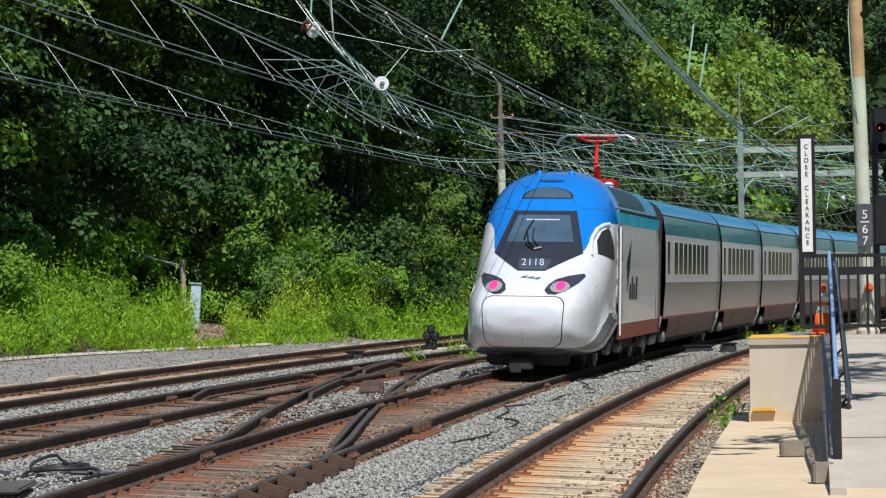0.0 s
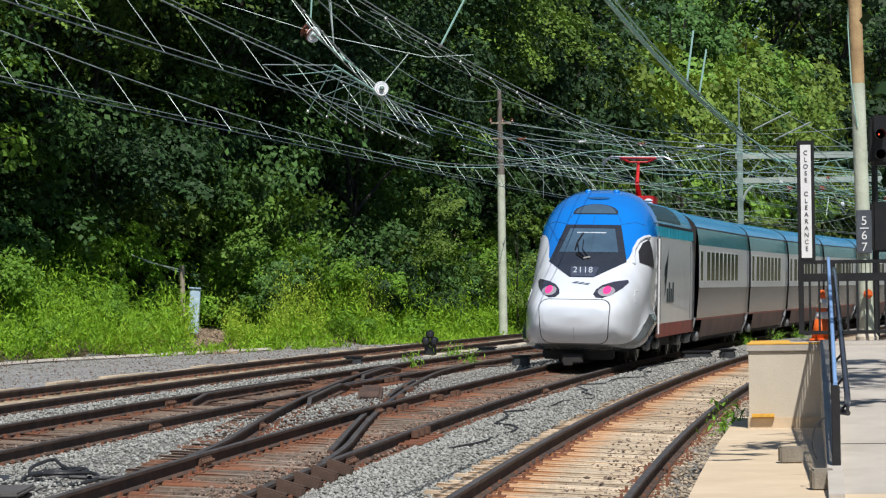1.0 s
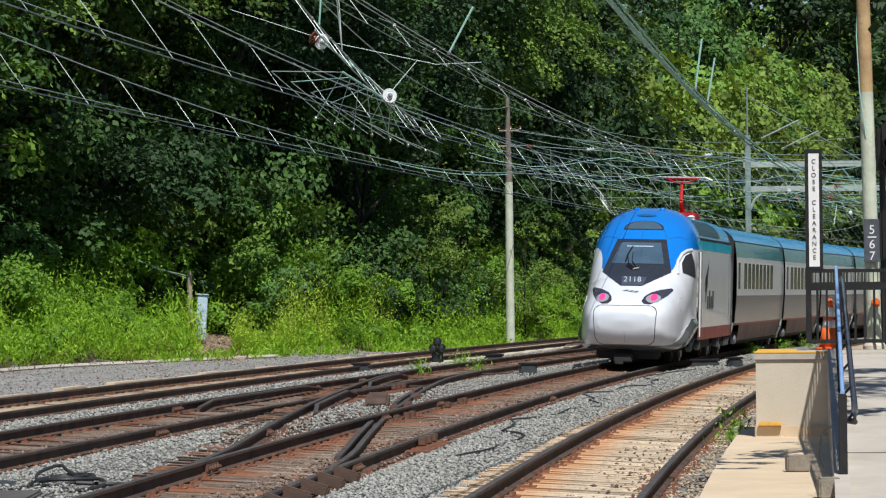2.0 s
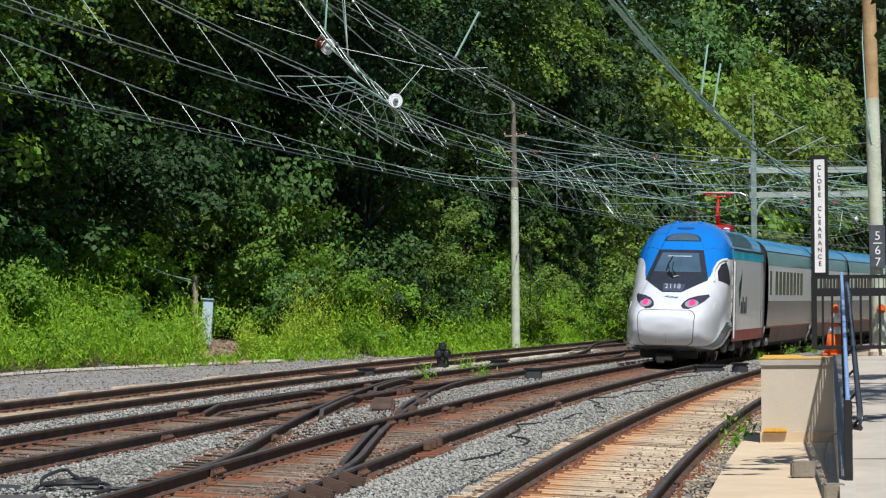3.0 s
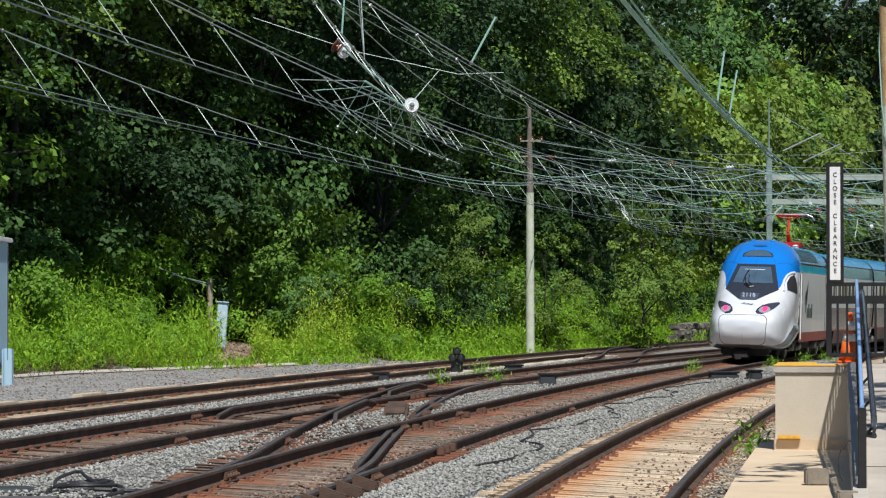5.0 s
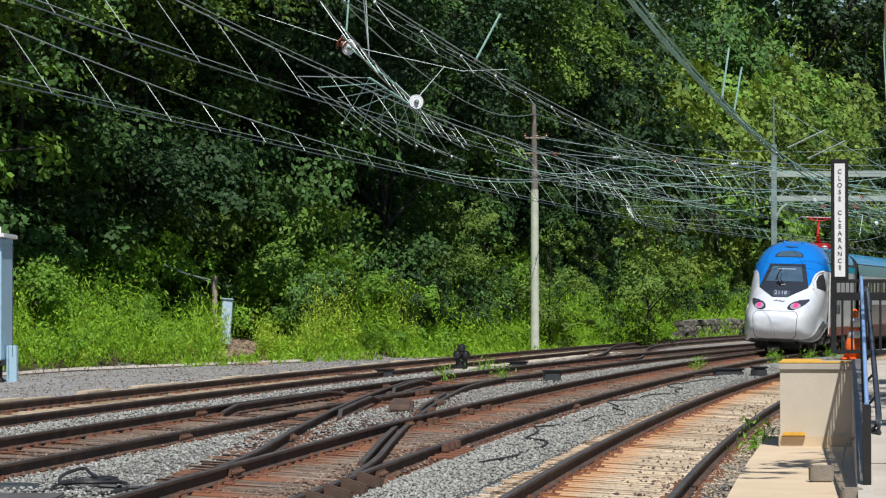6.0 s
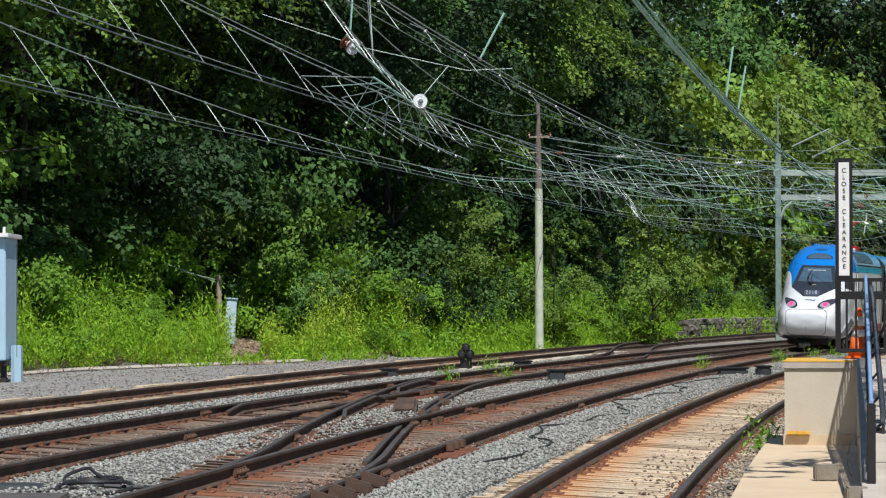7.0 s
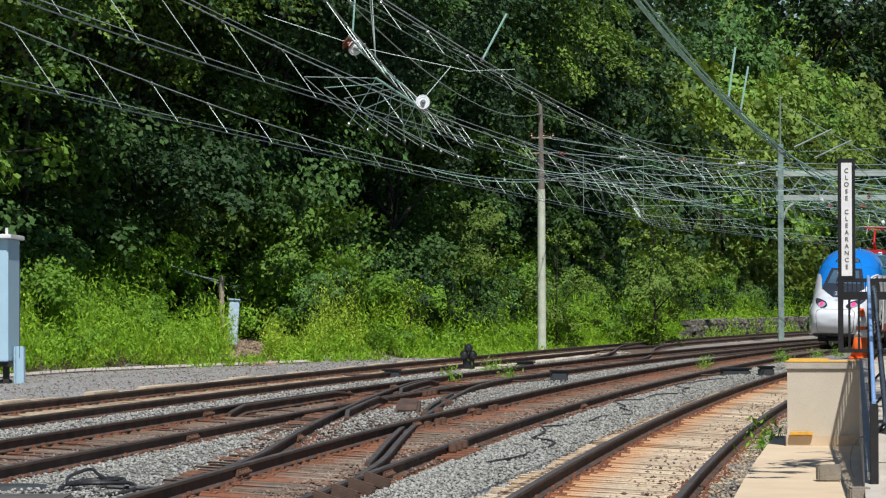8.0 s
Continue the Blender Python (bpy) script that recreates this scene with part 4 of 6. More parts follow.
def coach_body(length, n_windows, first):
    """One coach with its windows; local y runs back from its front end."""
    car = thing("coach", "silver and white passenger coach with dark windows and teal roof", "train coach", "coaches of the train")
    zones = [("skirt", 0.42, 0.93, M_SKIRT, "grimy red-brown skirt"), ("red_stripe", 0.93, 0.985, M_SKIRT_RED, "thin red stripe"),
             ("lower_side", 0.985, 1.87, M_SIDE_LOW, "silver-grey lower side"), ("window_band", 1.87, 3.1, M_SIDE_WHITE, "white window band"),
             ("upper_band", 3.1, 3.6, M_BAND, "dark teal band")]
    hull(car, 0.3, length - 0.3, 1.5, 0.42, 4.12, zones)
    for sx in (1, -1):
        for y0, y1 in [(0.75, 1.4)] + [(first + i * 1.32, first + 1.0 + i * 1.32) for i in range(n_windows)]:
            fb, pb = box(bmesh.new(), sx * 1.485, sx * 1.502, y0 - 0.06, y1 + 0.06, 2.03, 2.97), box(bmesh.new(), sx * 1.485, sx * 1.5045, y0, y1, 2.08, 2.92)
            for v in list(fb.verts) + list(pb.verts):
                v.co.x -= sx * 0.004 * (v.co.z > 2.4)
            fr = part("window_frame", fb, M_SIDE_WHITE, car)
            part("window_pane", pb, M_GLASS_DARK, fr)
        part("roof_rail", tube(bmesh.new(), [(sx * 1.40, 0.3, 3.6), (sx * 1.40, length - 0.3, 3.6)], 0.022, 6), M_SEAM, car)
    part("gangway", box(bmesh.new(), -1.3, 1.3, -0.32, 0.32, 0.7, 3.8, 0.2), M_GANGWAY, car, "dull red-brown gangway bellows")
    bogie(car, 0.0)
    part("underframe", box(bmesh.new(), -1.2, 1.2, 1.8, length - 1.8, 0.3, 0.7), M_GRIME, car)
    return car


LOCO = power_car()
FIRST_COACH = coach_body(17.6, 8, 2.6)
SECOND_COACH = coach_body(14.4, 7, 2.2)
COACHES = [FIRST_COACH, SECOND_COACH] + [copy_thing(SECOND_COACH, Matrix.Identity(4)) for _ in range(6)]

# ---------------- platform, ramp and what stands on them ----------------
M_BLOCK = mat("old_block_concrete", (0.30, 0.265, 0.21), 0.9, dark=(0.2, 0.175, 0.14), scale=6, bump=0.4, bump_scale=40)


def platform():
    """The end of the raised platform, the ramp that leads up to it and the low walkway."""
    base = thing("platform_1", "raised concrete platform end with a yellow edge", "platform", kind="structure", m=pose(5.2, 42.25, 0, 0, 0, -6.8))
    part("end_wall", box(bmesh.new(), -0.93, 5.2, 0.0, 0.3, 0.13, 0.99), M_CONC, base)
    part("side_wall", box(bmesh.new(), -0.93, -0.65, 0.3, 2.6, -0.3, 0.99), M_CONC, base)
    part("plinth", box(bmesh.new(), -0.95, 0.0, -0.06, 0.0, -0.1, 0.14, 0.01), M_WALK, base)
    part("deck", box(bmesh.new(), -0.96, 6.0, -0.03, 2.65, 0.99, 1.085, 0.015), M_CONC_GREY, base, "pale concrete deck slab")
    part("edge_strip", box(bmesh.new(), -0.95, 0.02, -0.02, 0.6, 1.086, 1.10), M_YELLOW, base, "worn yellow edge strip")
    part("back_wall", box(bmesh.new(), -0.65, 6.0, 2.35, 2.6, -0.3, 0.99), M_CONC, base)
    for i in range(3):
        part("tactile_tile", box(bmesh.new(), -0.94, -0.4, 0.62 + i * 0.62, 1.22 + i * 0.62, 1.086, 1.098, 0.004), M_YELLOW, base)
    part("wedge", box(bmesh.new(), -0.9, -0.6, -0.14, -0.06, 0.14, 0.19, 0.01), M_YELLOW, base, "yellow block on the plinth")
    ramp = thing("ramp", "sloping concrete ramp with a low side wall", "ramp", kind="structure", m=pose(5.2, 42.25, 0, 0, 0, -6.8))
    bm = bmesh.new()
    a = [bm.verts.new(p) for p in ((0.02, 0.0, 1.06), (4.2, 0.0, 1.06), (4.2, -13.6, 0.0), (0.02, -13.6, 0.0))]
    b = [bm.verts.new((v.co.x, v.co.y, -0.3)) for v in a]
    bm.faces.new(a[::-1])
    for i in range(4):
        bm.faces.new((a[i], a[(i + 1) % 4], b[(i + 1) % 4], b[i]))
    bmesh.ops.recalc_face_normals(bm, faces=bm.faces)
    part("slab", bm, M_CONC_GREY, ramp)
    bm = bmesh.new()
    a = [bm.verts.new(p) for p in ((0.0, -0.07, 1.14), (0.14, -0.07, 1.14), (0.14, -14.6, 0.06), (0.0, -14.6, 0.06))]
    b = [bm.verts.new((v.co.x, v.co.y, -0.2)) for v in a]
    bm.faces.new(a[::-1])
    for i in range(4):
        bm.faces.new((a[i], a[(i + 1) % 4], b[(i + 1) % 4], b[i]))
    bmesh.ops.recalc_face_normals(bm, faces=bm.faces)
    part("side_wall", bm, M_CONC_GREY, ramp, "sloping grey concrete side wall")
    for i in range(3):
        y = -2.9 - i * 3.6
        part("expansion_joint", box(bmesh.new(), 0.15, 4.2, y - 0.012, y + 0.012, 1.06 + y * 0.0779 - 0.02, 1.06 + y * 0.0779 + 0.004), M_SEAM, ramp)
    # low walkway beside the track
    w = thing("walkway_1", "warm sunlit concrete walkway in slabs", "walkway", kind="structure")
    y0 = -15.0
    while y0 < 46:
        y1 = min(46, y0 + 3.6)
        bm = bmesh.new()
        pts = []
        for yy, fx in ((y0 + 0.012, 1.34), (y1 - 0.012, 1.34)):
            pts.append(yy)
        q = [(x_a(pts[0]) + 1.34, pts[0]), (x_a(pts[0]) + 8.5, pts[0]), (x_a(pts[1]) + 8.5, pts[1]), (x_a(pts[1]) + 1.34, pts[1])]
        a = [bm.verts.new((x, y, 0.0)) for x, y in q]
        b = [bm.verts.new((x, y, -0.3)) for x, y in q]
        bm.faces.new(a)
        for i in range(4):
            bm.faces.new((a[i], b[i], b[(i + 1) % 4], a[(i + 1) % 4]))
        bmesh.ops.recalc_face_normals(bm, faces=bm.faces)
        part("slab", bm, M_WALK, w)
        y0 = y1
    for x, y, sx, h in ((3.85, 33.9, 0.24, 0.17), (3.62, 29.4, 0.2, 0.19)):
        solo("concrete_block", box(bmesh.new(), x - sx / 2, x + sx / 2, y - 0.1, y + 0.14, 0.0, h, 0.015), M_BLOCK, "small grey concrete block beside the ramp wall", "block", "blocks by the ramp")


platform()
LOCAL = pose(5.2, 42.25, 0, 0, 0, -6.8)


def handrails():
    """Blue pipe handrail with black posts along the ramp, and the grey inner rail with its end loop."""
    h = thing("handrail", "blue pipe handrail on black posts along the ramp", "handrail", m=LOCAL)
    top = lambda y: 1.06 + y * 0.0779
    side = lambda y: 0.125 + 0.0032 * y
    part("top_rail", tube(bmesh.new(), [(side(1.0), 1.0, top(0) + 1.14), (side(0), 0.2, top(0) + 1.14), (side(-12.6), -12.6, top(-12.6) + 0.86)], 0.021, 10), M_BLUE_PIPE, h, "blue pipe rail", True)
    part("middle_rail", tube(bmesh.new(), [(side(0), 0.2, top(0) + 0.55), (side(-12.6), -12.6, top(-12.6) + 0.45)], 0.013, 8), M_BLUE_PIPE, h, "", True)
    for i in range(8):
        y = -12.65 + i * 1.83
        w = 0.04 if i == 0 else 0.018
        part("post", box(bmesh.new(), side(y) - w, side(y) + w, y - 0.04, y + 0.04, top(y) - 0.12, top(y) + 0.86 + 0.28 * i / 7, 0.008), M_BLACK, h)
    for i in range(150):
        y = -12.5 + i * 0.084
        part("picket", box(bmesh.new(), side(y) - 0.007, side(y) + 0.009, y - 0.011, y + 0.011, top(y) + 0.05, top(y) + 0.84 + 0.28 * (y + 12.65) / 12.8), M_BLACK, h)
    g = thing("inner_handrail", "dark grey inner handrail with a looped end", "handrail", m=LOCAL)
    part("rail", tube(bmesh.new(), [(0.2, 1.2, top(0) + 0.95), (0.2, 0.6, top(0) + 1.0), (0.2, 0.0, top(0) + 0.95), (0.2, -11.9, top(-11.9) + 0.70), (0.2, -12.1, top(-12.1) + 0.62), (0.2, -12.05, top(-12.1) + 0.54), (0.13, -11.9, top(-12) + 0.54)], 0.03, 8), M_PIPE_GREY, g, "", True)
    for i in range(6):
        y = -12.0 + i * 2.3
        part("bracket", tube(bmesh.new(), [(0.09, y, top(y) + 0.5), (0.2, y, top(y) + 0.62)], 0.015, 6), M_BLACK, g)
    cable = thing("loose_cable", "thin black cable hanging from the handrail post", "cable", m=LOCAL)
    part("loop", tube(bmesh.new(), [(0.0 - 0.13 * math.sin(a), -12.7, 0.42 + 0.22 * math.cos(a)) for a in (radians(d) for d in range(0, 150, 15))], 0.008, 5), M_RUBBER, cable)


handrails()


def platform_railing():
    r = thing("railing", "black steel railing across the platform end", "railing", m=LOCAL)
    y, z0 = 2.0, 1.085
    for z, t in ((z0 + 1.08, 0.025), (z0 + 0.87, 0.055), (z0 + 0.12, 0.025)):
        part("rail", box(bmesh.new(), -0.25, 3.2, y - 0.02, y + 0.02, z - t, z + t, 0.005), M_BLACK, r)
    for i in range(26):
        x = -0.12 + i * 0.128
        part("picket", box(bmesh.new(), x - 0.016, x + 0.016, y - 0.016, y + 0.016, z0 + 0.12, z0 + 0.85), M_BLACK, r)
    for i in range(26):
        x = -0.2 + i * 0.06
        part("mesh_bar", box(bmesh.new(), x - 0.006, x + 0.006, y - 0.008, y + 0.008, z0 + 0.92, z0 + 1.06), M_BLACK, r)
    for x in (-0.24, 0.18, 1.2, 2.2):
        part("post", box(bmesh.new(), x - 0.035, x + 0.035, y - 0.035, y + 0.035, z0 if x != -0.24 else z0 + 0.1, z0 + 1.1, 0.006), M_BLACK, r)
    s = thing("sign", "tall white sign with black letters in a black frame", "sign", m=LOCAL)
    part("frame", box(bmesh.new(), -0.27, -0.035, y - 0.03, y + 0.0, z0 + 1.1, z0 + 2.74, 0.006), M_BLACK, s, "black frame")
    part("board", box(bmesh.new(), -0.222, -0.08, y - 0.036, y - 0.028, z0 + 1.14, z0 + 2.68), M_WHITE, s, "white board")
    part("sign_post", box(bmesh.new(), -0.27, -0.2, y - 0.03, y + 0.03, z0 + 0.1, z0 + 1.12, 0.004), M_BLACK, s)
    word = "CLOSE CLEARANCE"
    for i, ch in enumerate(word):
        if ch != " ":
            letters(ch, 0.085, pose(-0.151, y - 0.04, z0 + 2.57 - i * 0.0935, 90, 0, 0), M_BLACK, s, "letter")


platform_railing()


def cone():
    c = thing("traffic_cone", "orange traffic cone with two white bands", "traffic cone", m=LOCAL @ pose(0.05, 2.3, 1.085))
    part("base", box(bmesh.new(), -0.19, 0.19, -0.19, 0.19, 0, 0.04, 0.015), M_ORANGE, c)
    r = lambda z: 0.168 - 0.140 * z / 0.70
    for name, a, b, m in (("body", 0.03, 0.30, M_ORANGE), ("white_band", 0.30, 0.40, M_WHITE), ("body", 0.40, 0.45, M_ORANGE), ("white_band", 0.45, 0.58, M_WHITE), ("tip", 0.58, 0.70, M_ORANGE)):
        part(name, lathe(bmesh.new(), [(r(a), a), (r(b), b)], 24), m, c, "", True)


cone()


def utility_pole():
    p = thing("utility_pole", "leaning wooden pole, bare brown above and painted pale green below", "utility pole")
    x0, y0, x1 = 6.14, 44.6, 6.02
    bot, top = Vector((x0, y0, 1.085)), Vector((x1 - 0.06, y0, 9.5))
    cut = bot.lerp(top, 0.42)
    part("lower_shaft", tube(bmesh.new(), [bot, cut], 0.104, 16, 0.096), M_POLE, p, "pale green painted shaft", True)
    part("upper_shaft", tube(bmesh.new(), [cut, top], 0.096, 16, 0.086), M_POLE_WOOD, p, "bare brown wood", True)
    part("collar", lathe(bmesh.new(), [(0.16, 0), (0.16, 0.05), (0.13, 0.09)], 16, bot), M_CONC, p)
    pl = part("number_plate", box(bmesh.new(), x0 - 0.145, x0 + 0.065, y0 - 0.15, y0 - 0.125, 2.28, 2.87, 0.004), mat("dark_grey_plate", (0.09, 0.10, 0.12), 0.5), p, "dark grey plate with white numerals")
    for ch, z in (("5", 2.72), ("6", 2.52), ("7", 2.36)):
        letters(ch, 0.17, pose(x0 - 0.04, y0 - 0.155, z, 90, 0, 0), M_WHITE, pl, "numeral")
    part("numeral_line", box(bmesh.new(), x0 - 0.1, x0 + 0.02, y0 - 0.156, y0 - 0.15, 2.615, 2.63), M_WHITE, pl)
    part("reflector", lathe(bmesh.new(), [(0.065, 0), (0.065, 0.01)], 18, (x0 - 0.0, y0 - 0.14, 1.72), (0, -1, 0)), M_ORANGE, p, "round orange reflector")
    part("ground_wire", tube(bmesh.new(), [(x0 - 0.1, y0 - 0.1, 4.0), (x0 - 0.18, y0 - 0.12, 4.6), (x0 - 0.2, y0, 5.4), (x0 - 0.1, y0, 7.5)], 0.008, 5), M_WIRE_GREEN, p)
    s = thing("signal", "black railway signal with one lit red-orange lamp", "signal")
    part("mast", tube(bmesh.new(), [(6.36, 45.2, 1.085), (6.36, 45.2, 4.2)], 0.045, 10), M_BLACK, s)
    hd = part("housing", box(bmesh.new(), 6.28, 6.75, 45.0, 45.3, 3.5, 4.2, 0.05), M_BLACK, s, "black signal housing")
    for zz, lit in ((3.93, True), (3.65, False)):
        part("hood", lathe(bmesh.new(), [(0.07, 0), (0.075, 0.2), (0.07, 0.2), (0.065, 0.0)], 16, (6.40, 45.0, zz), (0, -1, 0)), M_BLACK, hd)
        part("lamp", lathe(bmesh.new(), [(0.014, 0), (0.009, 0.02)], 12, (6.40, 44.99, zz), (0, -1, 0)), mat("signal_lamp_lit", (0.9, 0.15, 0.05), 0.3, emit=(1.0, 0.14, 0.06, 1.0)) if lit else M_SURROUND, hd, "lit red-orange lamp" if lit else "")
    part("junction_box", box(bmesh.new(), 6.3, 6.62, 45.05, 45.3, 2.3, 3.0, 0.03), M_BLACK, s)


utility_pole()

# ---------------- things along the far tracks ----------------
M_BOX_BLUE = mat("flaking_pale_blue_paint", (0.50, 0.66, 0.80), 0.6, dark=(0.42, 0.56, 0.70), scale=2.5, fine=(0.62, 0.70, 0.76), bump_scale=5)
M_BARK_GREY = mat("post_weathered", (0.42, 0.35, 0.27), 0.9, dark=(0.27, 0.22, 0.17), scale=6, bump=0.4)


def trackside():
    p = thing("line_pole", "tall pale painted pole with a crossarm beside the far track", "utility pole")
    part("shaft", tube(bmesh.new(), [(3.5, 137, -0.1), (3.5, 137, 6.7)], 0.19, 14, 0.165), M_POLE, p, "pale painted shaft", True)
    part("upper_shaft", tube(bmesh.new(), [(3.5, 137, 6.7), (3.47, 137, 10.3)], 0.15, 14, 0.09), mat("pole_brown_grey", (0.22, 0.20, 0.17), 0.9, dark=(0.14, 0.11, 0.09), scale=3), p, "weathered brown upper shaft", True)
    for z in (8.85, 8.2):
        part("crossarm", box(bmesh.new(), 3.1, 3.95, 136.9, 137.0, z, z + 0.06), M_BARK_GREY, p)
    for dx in (-0.4, 0.1, 0.5):
        part("insulator", lathe(bmesh.new(), [(0.03, 0), (0.07, 0.04), (0.04, 0.09), (0.06, 0.13), (0.02, 0.17)], 10, (3.5 + dx, 137, 8.91)), M_BROWN_INS, p)
    g = thing("gantry", "green-grey steel portal gantry over the tracks", "gantry")
    for x in (17.85, 41.0):
        part("column", box(bmesh.new(), x - 0.16, x + 0.16, 179.85, 180.15, -0.3, 10.7, 0.02), M_STEEL_GREEN, g)
    for z in (9.05, 7.7):
        part("beam", box(bmesh.new(), 17.6, 41, 179.88, 180.12, z - 0.16, z + 0.16, 0.02), M_BEAM, g)
    for i in range(12):
        x = 18.2 + i * 1.9
        part("lattice_bar", tube(bmesh.new(), [(x, 180, 7.8), (x + 0.95, 180, 9.0)], 0.04, 6), M_STEEL_GREEN, g)
        part("lattice_bar", tube(bmesh.new(), [(x + 0.95, 180, 9.0), (x + 1.9, 180, 7.8)], 0.04, 6), M_STEEL_GREEN, g)
    part("bracket", tube(bmesh.new(), [(17.9, 180, 6.4), (18.2, 180, 7.1), (18.7, 180, 7.55)], 0.08, 6), M_BEAM, g)
    part("finial", tube(bmesh.new(), [(17.85, 180, 10.7), (17.85, 180, 13.4)], 0.05, 6), M_STEEL_GREEN, g)
    for x, z in ((18.6, 10.6), (19.7, 10.0)):
        part("steady_arm", tube(bmesh.new(), [(x, 179.6, z - 0.1), (x + 2.0, 179.0, z + 0.85)], 0.05, 6), M_BEAM, g)
    part("stay", tube(bmesh.new(), [(17.85, 180, 12.9), (25.0, 181, 8.9)], 0.022, 5), M_STEEL_GREEN, g)
    for i, x in enumerate((20.5, 22.3, 24.8, 27)):
        part("strain_insulator", lathe(bmesh.new(), [(0.04, 0), (0.16, 0.05), (0.06, 0.1), (0.16, 0.15), (0.06, 0.2), (0.16, 0.25), (0.04, 0.32)], 12, (x, 179.8, 7.1), (0.2, -0.5, 0.4)), M_BROWN_INS, g, "brown disc insulators")
        part("hanger", tube(bmesh.new(), [(x, 180, 7.6), (x + 0.1, 179.8, 7.1)], 0.03, 5), M_STEEL_GREEN, g)
    rng = random.Random(21)
    for i in range(34):
        x, z, y = rng.uniform(18.2, 30), rng.uniform(5.9, 8.6), rng.uniform(172, 186)
        part("strut", tube(bmesh.new(), [(x, y, z), (x + rng.uniform(-1.3, 1.3), y + rng.uniform(-1, 1), z + rng.uniform(-1.4, 1.4))], rng.uniform(0.012, 0.03), 5), M_WIRE if i % 3 else M_STEEL_GREEN, g)
    for i in range(7):
        x, z = rng.uniform(18.6, 29), rng.uniform(6.0, 8.8)
        part("strain_insulator", lathe(bmesh.new(), [(0.03, 0), (0.13, 0.04), (0.05, 0.08), (0.13, 0.12), (0.03, 0.17)], 10, (x, 179.5, z), (rng.uniform(-1, 1), -0.6, 0.3)), M_PORCELAIN if i % 2 else M_BROWN_INS, g)
    b = thing("relay_box", "small pale blue equipment box on a post in the weeds", "equipment box")
    zb = ground_z(-8.25, 118)
    lean = pose(-8.24, 118, 0.4, 0, 4, 0) @ pose(8.24, -118, -0.4)
    part("body", box(bmesh.new(), -8.42, -8.06, 117.8, 118.2, 0.42, 2.04, 0.02), M_BOX_BLUE, b).matrix_basis = lean
    part("lid", box(bmesh.new(), -8.46, -8.03, 117.75, 118.25, 2.04, 2.09, 0.012), M_BOX_BLUE, b).matrix_basis = lean
    part("foot", box(bmesh.new(), -8.33, -8.15, 117.9, 118.1, zb - 0.2, 0.5), M_BARK_GREY, b)
    f = thing("stub_post", "short weathered wooden post with stay wires", "post")
    part("post", tube(bmesh.new(), [(-8.58, 117.6, ground_z(-8.58, 117.6) - 0.2), (-8.58, 117.6, 2.9)], 0.1, 10, 0.09), M_BARK_GREY, f)
    part("stay_wire", tube(bmesh.new(), [(-8.58, 117.6, 2.62), (-10.4, 117.2, 3.3)], 0.017, 5), M_WIRE, f)
    part("stay_wire", tube(bmesh.new(), [(-8.58, 117.6, 2.72), (-9.9, 117.2, 3.06)], 0.017, 5), M_WIRE, f)
    c = thing("signal_bungalow", "tall pale blue-grey equipment cabinet on legs", "equipment cabinet")
    part("body", box(bmesh.new(), -14.8, -12.1, 87.2, 89.6, 0.35, 3.66, 0.03), M_CABINET, c)
    part("roof", box(bmesh.new(), -15.0, -12.0, 87.0, 89.8, 3.66, 3.78, 0.02), M_WHITE, c, "white overhanging roof")
    part("vent_pipe", tube(bmesh.new(), [(-12.15, 87.3, 3.7), (-12.15, 87.3, 3.95)], 0.04, 8), M_WHITE, c)
    for x in (-14.3, -13.2, -12.2):
        part("leg", box(bmesh.new(), x - 0.08, x + 0.08, 87.5, 87.66, -0.4, 0.35), M_GRIME, c)
        part("door_seam", box(bmesh.new(), x + 0.4, x + 0.415, 87.19, 87.2, 0.45, 3.5), M_SEAM, c)
    part("underframe", box(bmesh.new(), -14.5, -12.05, 87.3, 89.5, 0.22, 0.35), M_GRIME, c)
    solo("pedestal_box", box(bmesh.new(), -12.05, -11.78, 87.9, 88.3, -0.3, 0.75, 0.02), M_CABINET, "small pale grey pedestal box beside the cabinet", "equipment box")
    d = thing("dwarf_signal", "low black signal with round lenses between the tracks", "signal")
    for dx, dz in ((-0.13, 0.42), (0.13, 0.42), (0.0, 0.62)):
        l = part("lamp_head", lathe(bmesh.new(), [(0.12, 0), (0.13, 0.2), (0.1, 0.25)], 14, (0.3 + dx, 99.6, dz - 0.1), (0, -1, 0)), M_BLACK, d)
        part("lens", lathe(bmesh.new(), [(0.07, 0), (0.05, 0.01)], 12, (0.3 + dx, 99.35, dz - 0.1), (0, -1, 0)), M_SURROUND, l)
    part("stand", box(bmesh.new(), 0.12, 0.48, 99.5, 99.8, -0.3, 0.3, 0.03), M_BLACK, d)
    for x, y, w, h, nm in ((2.1, 103.0, 0.6, 0.28, "switch_machine"), (2.6, 84.3, 0.45, 0.38, "junction_box"), (7.7, 90.5, 0.8, 0.3, "switch_machine"), (8.5, 90.0, 0.4, 0.36, "junction_box"), (-1.9, 92.0, 0.5, 0.26, "switch_machine")):
        m = thing(nm, "low black trackside switch box on the ballast", "switch machine", "trackside boxes")
        part("case", box(bmesh.new(), x - w / 2, x + w / 2, y - 0.3, y + 0.3, -0.28, -0.28 + h, 0.04), M_VALANCE, m)
        part("lid", box(bmesh.new(), x - w / 2 - 0.03, x + w / 2 + 0.03, y - 0.33, y + 0.33, -0.28 + h, -0.23 + h, 0.015), M_BLACK, m)
        part("rod", tube(bmesh.new(), [(x - w / 2, y, -0.12), (x - w / 2 - 1.1, y + 0.1, -0.14)], 0.025, 6), M_RAIL, m)
